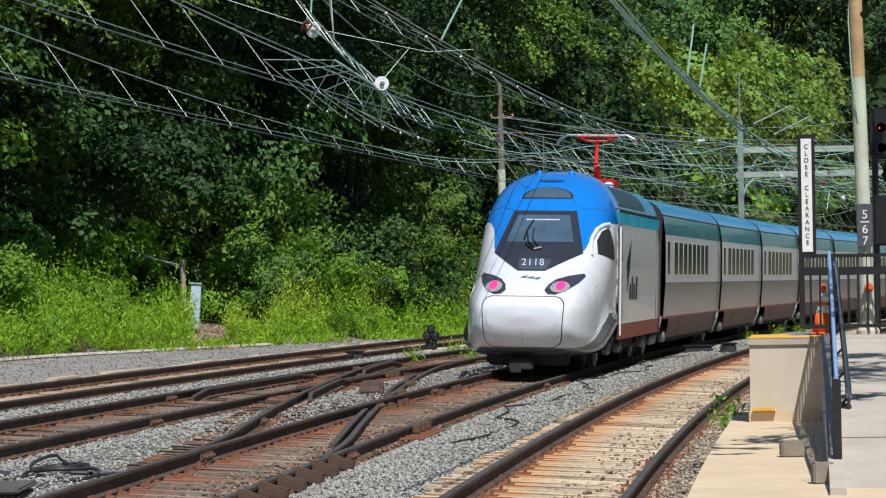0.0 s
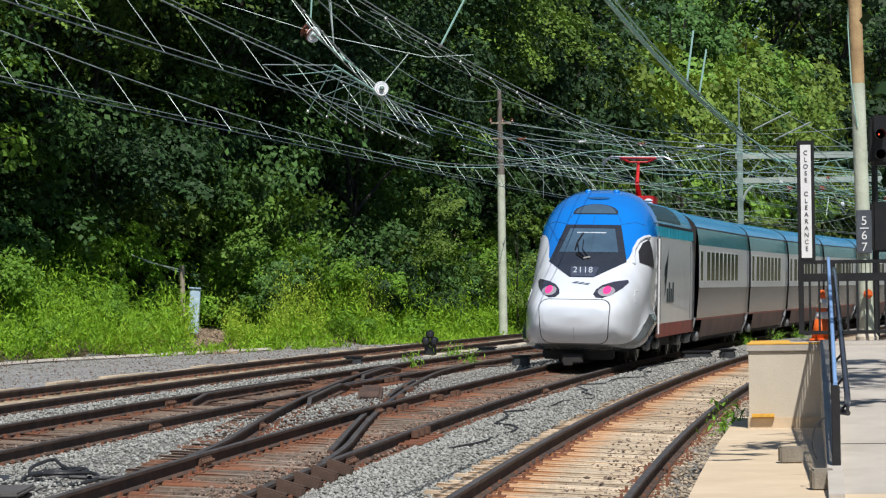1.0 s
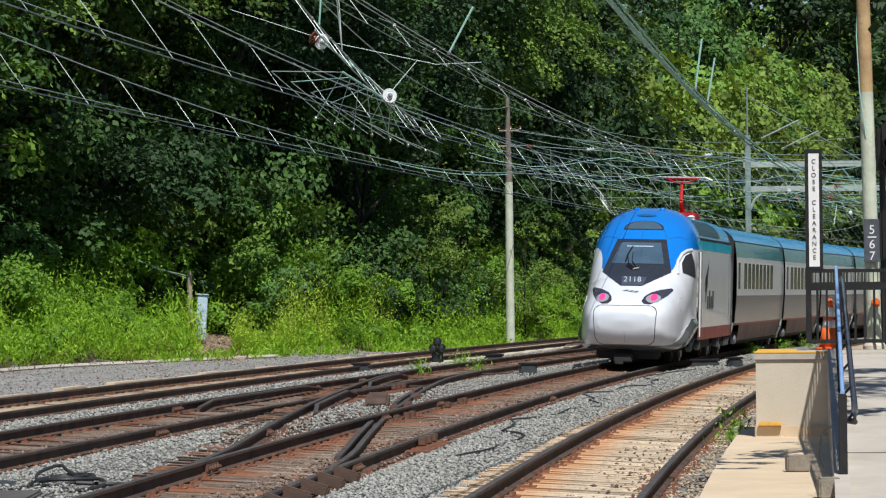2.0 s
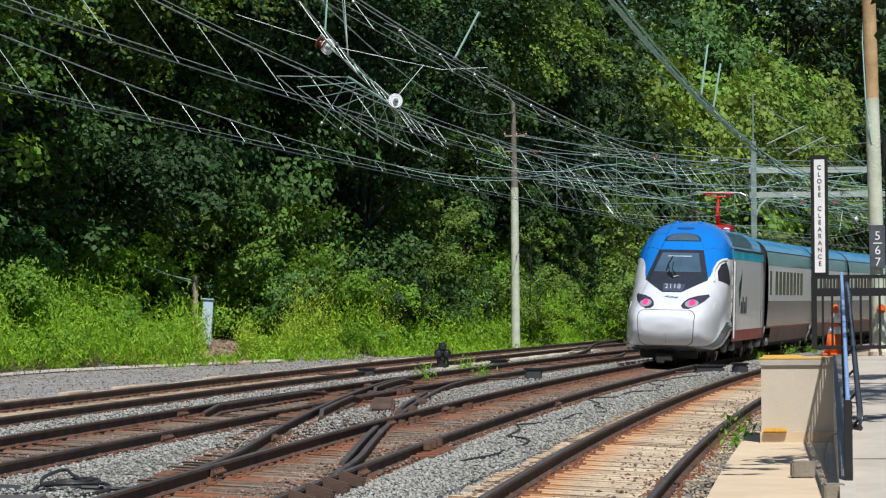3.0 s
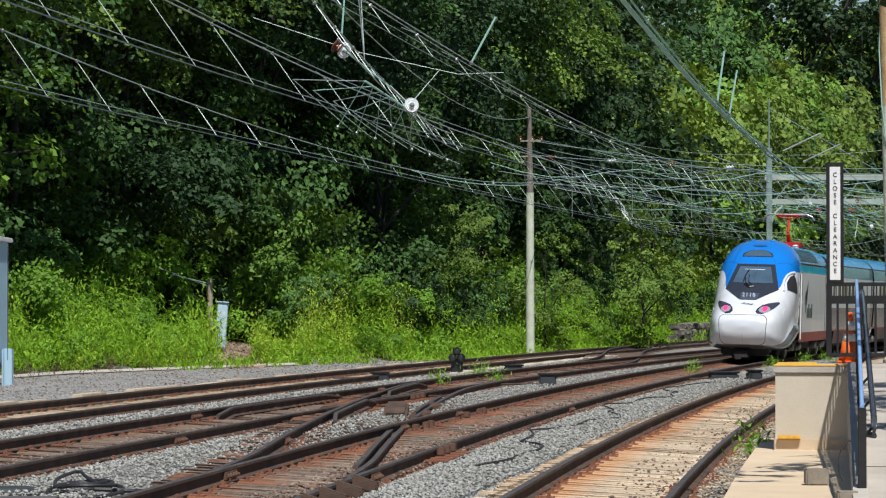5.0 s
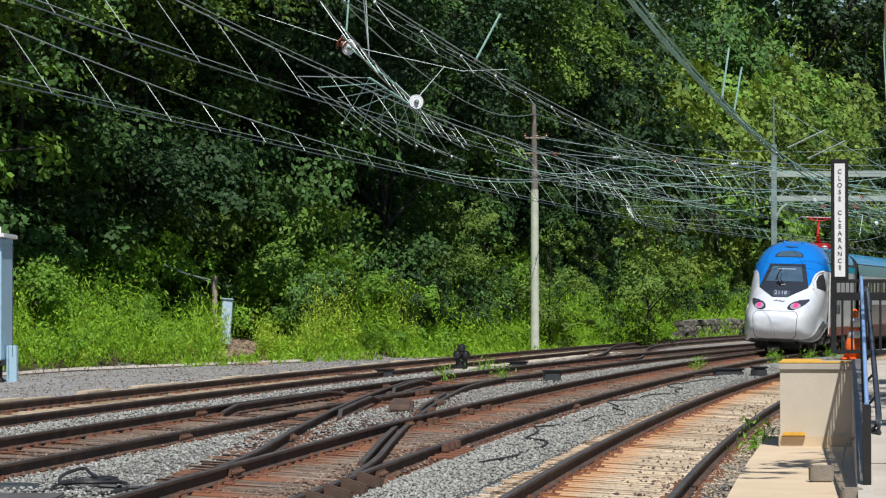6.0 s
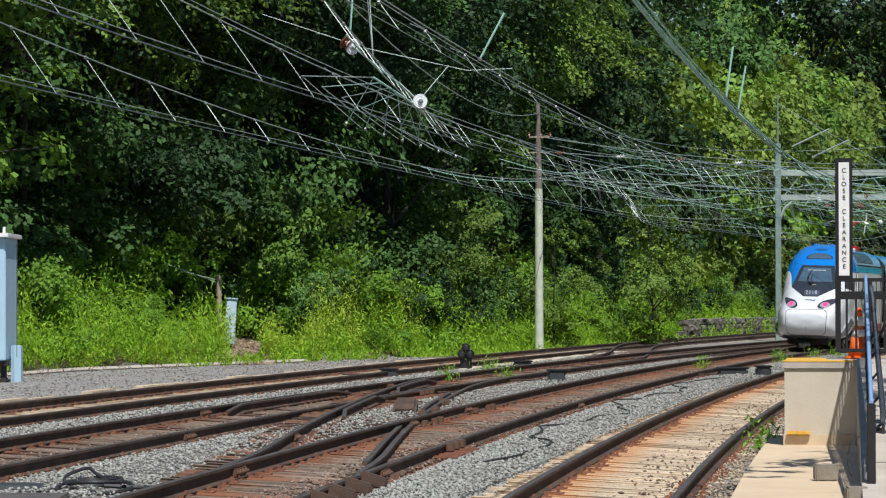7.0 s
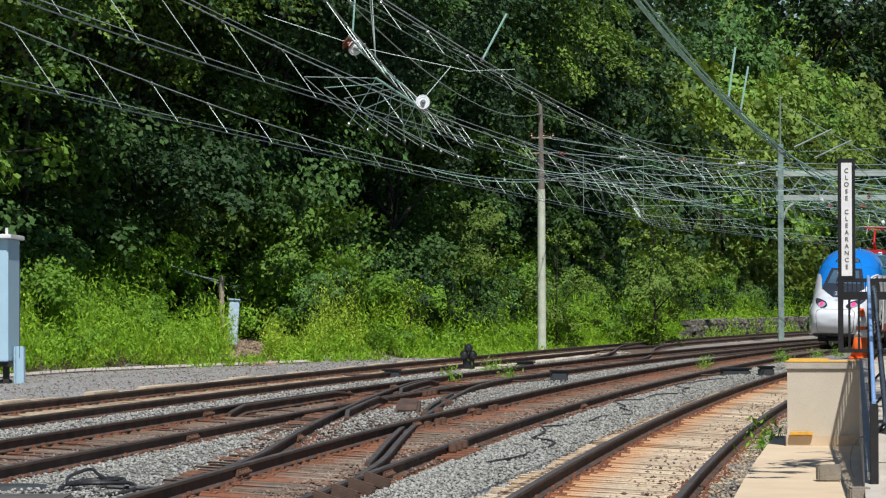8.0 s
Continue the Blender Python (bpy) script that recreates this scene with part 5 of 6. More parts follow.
    # pale concrete cable trough and kerb stones beside the far track
    for i in range(24):
        y = 100 + i * 1.5
        x, yy, h = at_track(x_d, y, 1.75)
        ob = solo("trough_lid", box(bmesh.new(), -0.22, 0.22, -0.72, 0.72, -0.3, -0.12, 0.01), M_CONC, "pale concrete cable trough lid", "trough lid", "cable trough lids")
        ob.matrix_basis = pose(x, yy, 0.02 * math.sin(i * 2.1), 0, 0, -math.degrees(h))
    rng = random.Random(4)
    for i in range(26):
        y = 60 + i * 2.35
        x, yy, h = at_track(x_d, y, -2.1)
        if rng.random() < 0.2:
            continue
        ob = solo("kerb_timber", box(bmesh.new(), -0.13, 0.13, -1.1, 1.1, -0.35, -0.06, 0.02), M_TIE_TAN, "weathered tan timber lying along the gravel edge", "timber", "timbers by the gravel")
        ob.matrix_basis = pose(x, yy, rng.uniform(-0.05, 0.03), 0, rng.uniform(-2, 2), -math.degrees(h) + rng.uniform(-1.5, 1.5))
    k = thing("kerb_1", "thin pale concrete kerb below the weeds", "kerb", kind="structure")
    for i in range(22):
        y0, y1 = 84 + i * 1.5, 85.46 + i * 1.5
        a, b = Vector((bank_start(y0) + 0.35, y0, 0)), Vector((bank_start(y1) + 0.35, y1, 0))
        part("kerb_stone", tube(bmesh.new(), [a + Vector((0, 0, -0.19)), b + Vector((0, 0, -0.19))], 0.075, 4), M_CONC_GREY, k)
    # coiled black cable on the ballast
    c = thing("cable_coil", "black cable lying in loose coils on the ballast", "cable")
    rng = random.Random(7)
    for j in range(4):
        cx, cy, r = -3.85 + rng.uniform(-0.2, 0.25), 35.6 + rng.uniform(-0.7, 0.7), rng.uniform(0.22, 0.4)
        part("loop", tube(bmesh.new(), [(cx + r * math.cos(a) * 1.2, cy + r * 2.4 * math.sin(a), -0.12 + 0.03 * math.sin(a + j) + 0.02 * j) for a in (radians(d) for d in range(0, 371, 8))], 0.022, 6), M_RUBBER, c)
    part("tail", tube(bmesh.new(), curved([(-3.8, 35.0, -0.1), (-3.3, 35.2, -0.13), (-2.9, 35.9, -0.14), (-2.75, 36.4, -0.14)]), 0.025, 6), M_RUBBER, c)
    part("tail", tube(bmesh.new(), curved([(-4.2, 35.0, -0.12), (-4.35, 36.2, -0.06), (-4.2, 37.0, -0.01), (-4.0, 36.2, -0.04), (-3.6, 35.0, -0.12)]), 0.02, 6), M_RUBBER, c)
    d = thing("drum_lid", "flat dark round cover on the ballast", "cover")
    part("cover", lathe(bmesh.new(), [(0.4, -0.1), (0.42, 0.05), (0.36, 0.1)], 20, (-4.85, 35.4, -0.2)), M_VALANCE, d)
    # turnout rods and rail braces near the crossover
    t = thing("turnout_gear", "rusty braces and bars of the turnout", "turnout gear")
    for i in range(7):
        y = 29 + i * 1.22
        x, yy, h = at_track(x_b, y, 0.95)
        ob = part("rail_brace", box(bmesh.new(), -0.16, 0.16, -0.06, 0.06, -0.19, -0.05, 0.02), M_RAIL, t)
        ob.matrix_basis = pose(x, yy, 0, 0, 18, -math.degrees(h))
    def extra_rail(fx, y0, y1, off, label, dz=0.0):
        """A short rail beside a running rail, its ends bent away."""
        bm, rings = bmesh.new(), []
        for i in range(17):
            y = y0 + (y1 - y0) * i / 16
            flare = 0.07 * (smooth01((2 - i) / 2) + smooth01((i - 14) / 2)) * (-1 if off > 0 else 1)
            x, yy, h = at_track(fx, y, off + flare)
            rings.append([bm.verts.new((x + px * math.cos(h), yy - px * math.sin(h), -off / 1.435 * CANT + dz - 1.2 * abs(flare) + pz)) for px, pz in RAIL_PROFILE])
        k = len(RAIL_PROFILE)
        for a, b in zip(rings, rings[1:]):
            for j in range(k):
                f = bm.faces.new((a[j], b[j], b[(j + 1) % k], a[(j + 1) % k]))
                f.material_index = 1 if j in (6, 7, 8) else 0
        bm.faces.new(rings[0])
        bm.faces.new(rings[-1][::-1])
        part("check_rail", bm, [M_RAIL, M_HEAD], t, label)

    for fx, y0, y1, off in ((x_cross, 40.5, 52, 0.61), (x_cross, 60, 71, 0.61), (x_cross, 55, 66, -0.61), (x_c, 58, 70, -0.61), (x_c, 66, 77, 0.61), (x_cross, 70, 80, -0.60)):
        extra_rail(fx, y0, y1, off, "worn check rail beside the running rail")
    rng = random.Random(51)
    for fx, y, off in ((x_cross, 57.5, 0.75), (x_cross, 63.0, 0.75), (x_cross, 62.0, -0.75), (x_cross, 68.5, -0.75), (x_b, 52.0, -0.75), (x_b, 59.0, -0.75), (x_b, 43.0, 0.75), (x_c, 70.0, 0.75)):
        for i in range(5):
            x, yy, h = at_track(fx, y + 0.6 * i, off)
            ob = part("frog_plate", box(bmesh.new(), -0.34, 0.34, -0.11, 0.11, -0.185, -0.155, 0.006), M_PLATE, t)
            ob.matrix_basis = pose(x, yy, 0.0, 0, 0, -math.degrees(h) + rng.uniform(-3, 3))
            ob = part("frog_block", box(bmesh.new(), -0.05, 0.05, -0.12, 0.12, -0.15, -0.04, 0.012), M_JOINT, t)
            ob.matrix_basis = pose(x + rng.choice((-0.09, 0.09)), yy, 0.0, 0, 0, -math.degrees(h))
    for y, off in ((66.0, -0.1), (58.0, 0.3), (53.5, -0.3), (73.5, 0.2)):
        x, yy, h = at_track(x_cross, y, off)
        ob = part("tie_bar", box(bmesh.new(), -0.85, 0.85, -0.05, 0.05, -0.16, -0.12, 0.01), M_RAIL, t, "rusty bar between the rails")
        ob.matrix_basis = pose(x, yy, 0.0, 0, 0, -math.degrees(h))
    lever = part("point_casting", box(bmesh.new(), -0.22, 0.22, -0.5, 0.5, -0.17, 0.02, 0.05), M_RAIL, t, "dark wedge-shaped casting")
    x, yy, h = at_track(x_cross, 60.0, 0.25)
    lever.matrix_basis = pose(x, yy, 0.0, 12, 0, -math.degrees(h))
    # cables snaking over the ballast
    cb = thing("ground_cable", "thin black cable snaking over the ballast", "cable")
    pts = []
    for i in range(60):
        y = 40 + i * 0.75
        pts.append((x_b(y) + 1.75 + 0.35 * math.sin(i * 0.33) + 0.12 * math.sin(i * 1.1), y, -0.09 + 0.02 * math.sin(i)))
    part("cable", tube(bmesh.new(), pts, 0.014, 5), M_RUBBER, cb)
    # far retaining wall of rough stones at the foot of the bank
    w = thing("retaining_wall", "low rough stone retaining wall at the foot of the bank", "wall", kind="structure")
    rng = random.Random(9)
    sm = []
    for i in range(5):
        bm = box(bmesh.new(), -0.3, 0.3, -0.25, 0.25, -0.16, 0.16, 0.05)
        for v in bm.verts:
            v.co += Vector([rng.uniform(-0.05, 0.05) for _ in range(3)])
        sm.append(mesh_of(bm, M_WALLSTONE))
    for j in range(4):
        for i in range(55):
            y = 178 + i * 0.95 + rng.uniform(-0.1, 0.1)
            if rng.random() < (0.08 if y > 183 else 0.35 + 0.5 * math.sin(y * 0.5)):
                continue
            x = bank_start(y) + 0.3
            ob = new("stone", rng.choice(sm))
            ob.parent = w
            ob.matrix_basis = pose(x + rng.uniform(-0.06, 0.06), y, -0.15 + j * 0.31, rng.uniform(-6, 6), rng.uniform(-6, 6), 70 + rng.uniform(-10, 10)) @ Matrix.Diagonal((rng.uniform(0.8, 1.3), 1, rng.uniform(0.9, 1.15), 1))


trackside()

# ---------------- plants ----------------
def leaf_cloud(centres, sizes, rs, up=0.5, slim=0.55, droop=0.0, normals=None):
    """Leaves as four-cornered blades, one at each centre, turned at random or about the given normals."""
    n = len(centres)
    nrm = rs.normal(size=(n, 3)) + np.array([0, 0, up]) if normals is None else normals + rs.normal(0, 0.38, (n, 3))
    nrm /= np.linalg.norm(nrm, axis=1)[:, None]
    t = rs.normal(size=(n, 3))
    t[:, 2] -= droop
    t -= (t * nrm).sum(1)[:, None] * nrm
    t /= np.linalg.norm(t, axis=1)[:, None] + 1e-9
    b = np.cross(nrm, t)
    L, Wd = sizes[:, None] * 0.5, sizes[:, None] * 0.5 * slim
    v = np.stack((centres - t * L, centres + b * Wd - nrm * L * 0.12 - t * L * 0.15, centres + t * L, centres - b * Wd - nrm * L * 0.12 - t * L * 0.15), axis=1)
    return v.reshape(-1, 3), np.arange(4 * n).reshape(-1, 4)


def crown_mesh(seed, height, radius, base, clumps, per, material, size=(0.15, 0.26), lean=0.0):
    """Leaves in uneven clumps that fill a crown; the outline is ragged and has gaps."""
    rs = np.random.RandomState(seed)
    pts, sizes, tips, norms = [], [], [], []
    for i in range(clumps):
        # boughs first, then the sprays that hang on each of them, so that dark gaps stay between
        if i % 8 == 0:
            d = rs.normal(size=3)
            d /= np.linalg.norm(d)
            k = rs.uniform(0.5, 1.0) ** 0.6
            u = (d[2] + 1) / 2
            wide = radius * (0.62 + 0.5 * math.sin(math.pi * min(1, u * 1.05)))
            cb = np.array([d[0] * wide * k, d[1] * wide * k, base + (height - base) * (0.5 + 0.5 * d[2] * k)])
        c = cb + rs.normal(size=3) * np.array([0.27, 0.27, 0.17]) * radius
        c[2] = max(c[2], base + 0.1)
        # a spray: a drooping, uneven layer of leaves
        r = rs.uniform(0.45, 1.2) * radius * 0.24
        m = int(per * rs.uniform(0.6, 1.4))
        out = np.array([d[0], d[1], 0.0]) / (math.hypot(d[0], d[1]) + 1e-6)
        nn = np.array([out[0] * 0.75, out[1] * 0.75, 0.8]) + rs.normal(0, 0.25, 3)
        nn /= np.linalg.norm(nn)
        ta = np.cross(nn, [0.3, 0.2, 1.0])
        ta /= np.linalg.norm(ta)
        tb = np.cross(nn, ta)
        rad = r * np.sqrt(rs.uniform(0, 1, (m, 1)))
        ang = rs.uniform(0, 6.283, (m, 1))
        rad *= 1 + 0.28 * np.sin(ang * rs.randint(3, 7) + rs.uniform(0, 6))
        q = ta * rad * np.cos(ang) * 1.25 + tb * rad * np.sin(ang) * 0.85 + nn * rs.normal(0, 0.09 * r + 0.03, (m, 1)) - nn * 0.35 * rad ** 2 / r
        pts.append(q + c)
        norms.append(np.repeat(nn[None], m, 0) + q / r * 0.5)
        sizes.append(rs.uniform(size[0], size[1], m))
        tips.append(c)
    v, f = leaf_cloud(np.concatenate(pts), np.concatenate(sizes), rs, 1.9, 0.62, 0.0, np.concatenate(norms))
    return fast_mesh(v, 4, f, material), tips


def make_tree(seed, height, radius, base, clumps, per, material, label, trunk_r=0.2, size=(0.16, 0.27), name="tree", category="tree", limbs=7):
    rng = random.Random(seed)
    tree = thing(name, label, category, "trees on the bank" if name == "tree" else "bushes below the trees")
    me, tips = crown_mesh(seed, height, radius, base, clumps, per, material, size)
    cr = new("crown", me)
    cr.parent = tree
    bm = bmesh.new()
    pts = [(0, 0, -0.6)]
    for i in range(1, 7):
        pts.append((rng.uniform(-0.12, 0.12) * i * 0.3, rng.uniform(-0.12, 0.12) * i * 0.3, height * 0.88 * i / 6))
    tube(bm, pts, trunk_r * 0.6, 9, trunk_r * 0.15)
    part("trunk", bm, M_BARK, tree, "", True)
    rng.shuffle(tips)
    for c in tips[:limbs]:
        z = max(base * 0.5, c[2] * rng.uniform(0.45, 0.75))
        a = Vector((0, 0, z))
        e = Vector(c)
        mid = a.lerp(e, 0.5) + Vector((rng.uniform(-0.3, 0.3), rng.uniform(-0.3, 0.3), 0.25))
        part("limb", tube(bmesh.new(), [a, mid, e], trunk_r * 0.38, 6, trunk_r * 0.08), M_BARK, tree)
    return tree


def forest():
    kinds = [make_tree(101, 17, 4.6, 0.4, 128, 80, M_LEAF_DARK, "tall dark green leafy tree on the wooded bank", 0.28, (0.17, 0.33)),
             make_tree(102, 15, 4.0, 0.3, 120, 80, M_LEAF_DARK, "dark green spreading tree on the wooded bank", 0.24, (0.17, 0.33)),
             make_tree(103, 18, 4.4, 0.6, 128, 78, M_LEAF_MID, "tall mid-green tree on the wooded bank", 0.28, (0.17, 0.32)),
             make_tree(104, 14, 4.2, 0.3, 112, 78, M_LEAF_MID, "rounded mid-green tree on the wooded bank", 0.22, (0.17, 0.32)),
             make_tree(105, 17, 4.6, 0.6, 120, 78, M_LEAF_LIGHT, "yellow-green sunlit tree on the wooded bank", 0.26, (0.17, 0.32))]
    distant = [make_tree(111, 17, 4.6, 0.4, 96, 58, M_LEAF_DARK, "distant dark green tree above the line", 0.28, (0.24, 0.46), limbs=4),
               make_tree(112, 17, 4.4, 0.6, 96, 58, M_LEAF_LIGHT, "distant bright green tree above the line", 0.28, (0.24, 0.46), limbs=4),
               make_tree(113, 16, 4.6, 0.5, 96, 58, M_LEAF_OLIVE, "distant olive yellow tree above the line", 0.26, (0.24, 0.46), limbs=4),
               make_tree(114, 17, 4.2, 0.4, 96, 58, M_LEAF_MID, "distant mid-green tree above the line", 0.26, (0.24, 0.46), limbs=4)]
    beyond = make_tree(115, 14, 4.8, 0.0, 88, 36, M_LEAF_DARK, "dark green tree standing along the outer curve of the line", 0.25, (0.4, 0.7), limbs=2)
    inner = make_tree(116, 17, 5.2, 0.0, 96, 45, M_LEAF_DARK, "tree deep in the wood with shade in its leaf colour", 0.25, (0.35, 0.6), limbs=2)
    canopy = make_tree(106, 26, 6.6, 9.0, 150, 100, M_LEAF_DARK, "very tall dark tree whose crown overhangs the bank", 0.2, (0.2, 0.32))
    canopy_mid = make_tree(107, 25, 6.2, 8.0, 150, 100, M_LEAF_SUNNY, "very tall tree overhanging the bank, sunlight in its leaf colour", 0.2, (0.2, 0.32))
    bushes = [make_tree(201, 3.4, 1.9, 0.2, 34, 75, M_LEAF_MID, "dense mid-green bush below the trees", 0.06, (0.11, 0.2), "bush", "bush"),
              make_tree(202, 4.4, 2.2, 0.2, 38, 75, M_LEAF_DARK, "dense dark green bush below the trees", 0.07, (0.12, 0.22), "bush", "bush"),
              make_tree(203, 3.4, 2.1, 0.1, 38, 85, M_VINE, "bright green bush hung with vines", 0.05, (0.11, 0.2), "bush", "bush"),
              make_tree(204, 4.0, 2.4, 0.2, 36, 75, M_LEAF_LIGHT, "yellow-green bush at the wood's edge", 0.06, (0.12, 0.22), "bush", "bush")]
    rng = random.Random(12)
    used = set()

    def put(src, x, y, scale, sink=0.0):
        z = ground_z(x, y) - sink
        m = pose(x, y, z, rng.uniform(-4, 4), rng.uniform(-4, 4), rng.uniform(0, 360))
        if src.name not in used:
            used.add(src.name)
            src.matrix_basis = m
            ob = src
        else:
            ob = copy_thing(src, m)
        ob.scale = (scale, scale, scale * rng.uniform(0.9, 1.12))
        return ob

    def seen(x, y, r=5):
        return -0.165 * y - r < x < 0.165 * y + r

    # tall trees, row behind row up the bank
    for t0, step in ((7.5, 6.0), (13, 6.8), (20, 8.5), (29, 10.0)):
        y = 84.0
        while y < 430:
            yy = y + rng.uniform(-1.6, 1.6)
            x = bank_start(yy) - t0 - rng.uniform(-1.6, 1.6)
            y += step * (1 if yy < 200 else 1.4 if yy < 300 else 2.2)
            if not seen(x, yy) or (t0 < 10 and yy < 165 and -0.058 < x / yy < -0.03) or (t0 > 15 and yy < 165) or (t0 > 25 and yy < 200):
                continue
            # light crowns towards the right; at far left they stand in for sunlit masses
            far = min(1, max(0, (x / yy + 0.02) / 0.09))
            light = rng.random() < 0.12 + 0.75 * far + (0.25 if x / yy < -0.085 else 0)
            # dense shade along this bearing is put into the dark leaf kinds
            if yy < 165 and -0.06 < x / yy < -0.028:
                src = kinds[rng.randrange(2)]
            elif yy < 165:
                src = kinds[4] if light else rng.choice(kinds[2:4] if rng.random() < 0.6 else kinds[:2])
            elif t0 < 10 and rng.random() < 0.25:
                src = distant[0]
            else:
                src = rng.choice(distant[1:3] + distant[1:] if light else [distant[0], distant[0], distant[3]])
            low = 0.86 if x / yy > 0.103 else 1.0
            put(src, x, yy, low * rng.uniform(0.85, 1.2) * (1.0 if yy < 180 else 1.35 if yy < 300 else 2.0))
    # the depth of the wood: its shade is put into dark-leaved filler trees
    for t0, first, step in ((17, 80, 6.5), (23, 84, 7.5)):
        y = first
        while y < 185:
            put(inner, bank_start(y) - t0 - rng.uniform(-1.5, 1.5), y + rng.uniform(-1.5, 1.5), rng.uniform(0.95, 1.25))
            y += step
    # the wood goes on round the curve, where only the train's flank mirrors it
    y = 235.0
    while y < 520:
        for t0 in (4.5, 11.0):
            x = bank_start(y) - t0 - rng.uniform(-1, 1)
            if x > 0.165 * y + 5:
                put(beyond, x, y, rng.uniform(1.0, 1.4))
        y += 6.5
    # tall overhanging crowns, mostly above view, added to shade the bank below
    y = 86.0
    while y < 178:
        yy = y + rng.uniform(-2, 2)
        x = bank_start(yy) - rng.uniform(7.5, 10.5)
        # sun or shade by bearing is put into the crowns' leaf colour
        put(canopy_mid if x / yy < -0.075 or x / yy > 0.0 else canopy, x, yy, rng.uniform(0.85, 1.1))
        y += 6.2
    # bushes along the wood's edge
    y = 84.0
    while y < 235:
        for t0 in (2.6, 4.4, 6.4):
            yy = y + rng.uniform(-1, 1)
            x = bank_start(yy) - t0 - rng.uniform(-0.9, 1.2)
            if seen(x, yy, 3) and not ((-0.076 < x / yy < -0.052 if t0 > 4 else -0.094 < x / yy < -0.046) and yy < 124):
                r = rng.random()
                if yy > 128:
                    src = bushes[1] if r < 0.25 else bushes[0] if r < 0.68 else bushes[3] if r < 0.88 else bushes[2]
                else:
                    src = bushes[2] if r < (0.65 if t0 < 4 else 0.3) else bushes[0] if r < 0.8 else bushes[1] if r < 0.9 else bushes[3]
                put(src, x, yy, rng.uniform(0.5, 1.0) * (0.85 + 0.06 * t0), 0.15)
        y += 2.5
    # lower trees in front of the wood; their warm leaf colour stands in for sunlight
    understory = make_tree(108, 9.5, 3.1, 0.2, 92, 70, M_LEAF_SUNNY, "low tree at the front of the wood, sunlight in its leaf colour", 0.14, (0.16, 0.3), limbs=4)
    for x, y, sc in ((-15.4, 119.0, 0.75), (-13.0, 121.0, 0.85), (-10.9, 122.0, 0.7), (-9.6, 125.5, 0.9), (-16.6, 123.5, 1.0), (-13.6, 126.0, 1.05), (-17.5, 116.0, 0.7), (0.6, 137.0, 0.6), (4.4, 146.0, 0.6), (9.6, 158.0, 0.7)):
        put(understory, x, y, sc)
    # mounds of vine below the dark trees
    for x, y, k, sc in ((-4.6, 124.6, 2, 1.0), (-6.0, 123.8, 0, 0.9), (-3.2, 127.0, 2, 1.0), (-6.4, 126.5, 3, 1.2), (-1.8, 129.2, 2, 0.9), (-4.6, 128.2, 3, 1.25), (-10.2, 119.4, 2, 1.0), (-12.4, 116.6, 3, 0.8), (-14.2, 113.6, 2, 0.9), (-8.2, 126.0, 2, 0.9), (-7.4, 127.5, 3, 1.1)):
        put(bushes[k], x, y, sc, 0.1)
    # the tree beside the ramp, out of view but for a few leaves; it dapples the ramp
    t = put(kinds[1], 11.5, 29.6, 1.2)
    t["label"] = "leafy tree standing beside the ramp"
    # the wood on the other side of the line, mirrored in the train's flank
    y = 52.0
    while y < 330:
        put(beyond, x_a(y) + rng.uniform(10, 12), y, rng.uniform(0.8, 1.1))
        put(beyond, x_a(y) + rng.uniform(15, 18), y + 2, rng.uniform(1.0, 1.3))
        y += 5.2


forest()


def weeds(name, label, material, count, seed, place, h0, h1, stem=9, blade=1.0, upright=-1.6):
    """Upright weeds: each plant is a few thin stems set with narrow leaves; all of them one mass."""
    rs = np.random.RandomState(seed)
    roots = place(rs, count)
    n = len(roots)
    h = rs.uniform(h0, h1, n)
    if h1 > 1:
        h *= np.clip([0.85 + 1.5 * noise.noise(Vector((a[0] * 0.55, a[1] * 0.22, seed * 0.7))) for a in roots], 0.3, 1.5)
    per = stem
    k = np.arange(per)
    u = (k[None] + rs.uniform(0, 1, (n, per))) / per
    lean = rs.normal(0, 0.16, (n, 1, 2))
    z = roots[:, 2, None] + h[:, None] * (0.12 + 0.9 * u)
    xy = roots[:, None, :2] + lean * (h[:, None, None] * u[:, :, None]) + rs.normal(0, 0.10, (n, per, 2))
    c = np.concatenate((xy, z[:, :, None]), axis=2).reshape(-1, 3)
    size = rs.uniform(0.13, 0.30, len(c)) * blade
    v, f = leaf_cloud(c, size, rs, 0.15, 0.26, upright)
    return tagged(new(name, fast_mesh(v, 4, f, material)), label, "weeds", kind="stuff")


def bank_place(y0, y1, t0, t1, ragged=0.0):
    def place(rs, count):
        y = rs.uniform(y0, y1, count)
        t = t0 + (t1 - t0) * rs.uniform(0, 1, count) ** 1.1
        x = np.array([bank_start(a) for a in y]) - t
        patch = np.array([noise.noise(Vector((a * 0.35, b * 0.35, 3.0))) for a, b in zip(x, y)])
        path = (x / y > -0.0705) & (x / y < -0.0585 + 0.002 * np.sin(y)) & (y < 122.5) & (y > 104) & (t1 > 1)
        keep = (patch > -0.25 + ragged) & ~path & (x > -0.165 * y - 3) & (x < 0.165 * y + 3)
        x, y = x[keep], y[keep]
        return np.stack((x, y, np.array([ground_z(a, b) for a, b in zip(x, y)]) - 0.02), axis=1)
    return place


weeds("weeds", "tall bright green weeds along the foot of the bank", M_WEED, 15000, 31, bank_place(84, 232, 0.1, 6.0), 0.7, 2.2, 15, 0.95)
weeds("goldenrod", "yellow-green feathery weeds in patches", M_WEED_YELLOW, 6000, 32, bank_place(84, 128, 0.2, 3.5, 0.42), 0.9, 2.2, 17, 0.6)
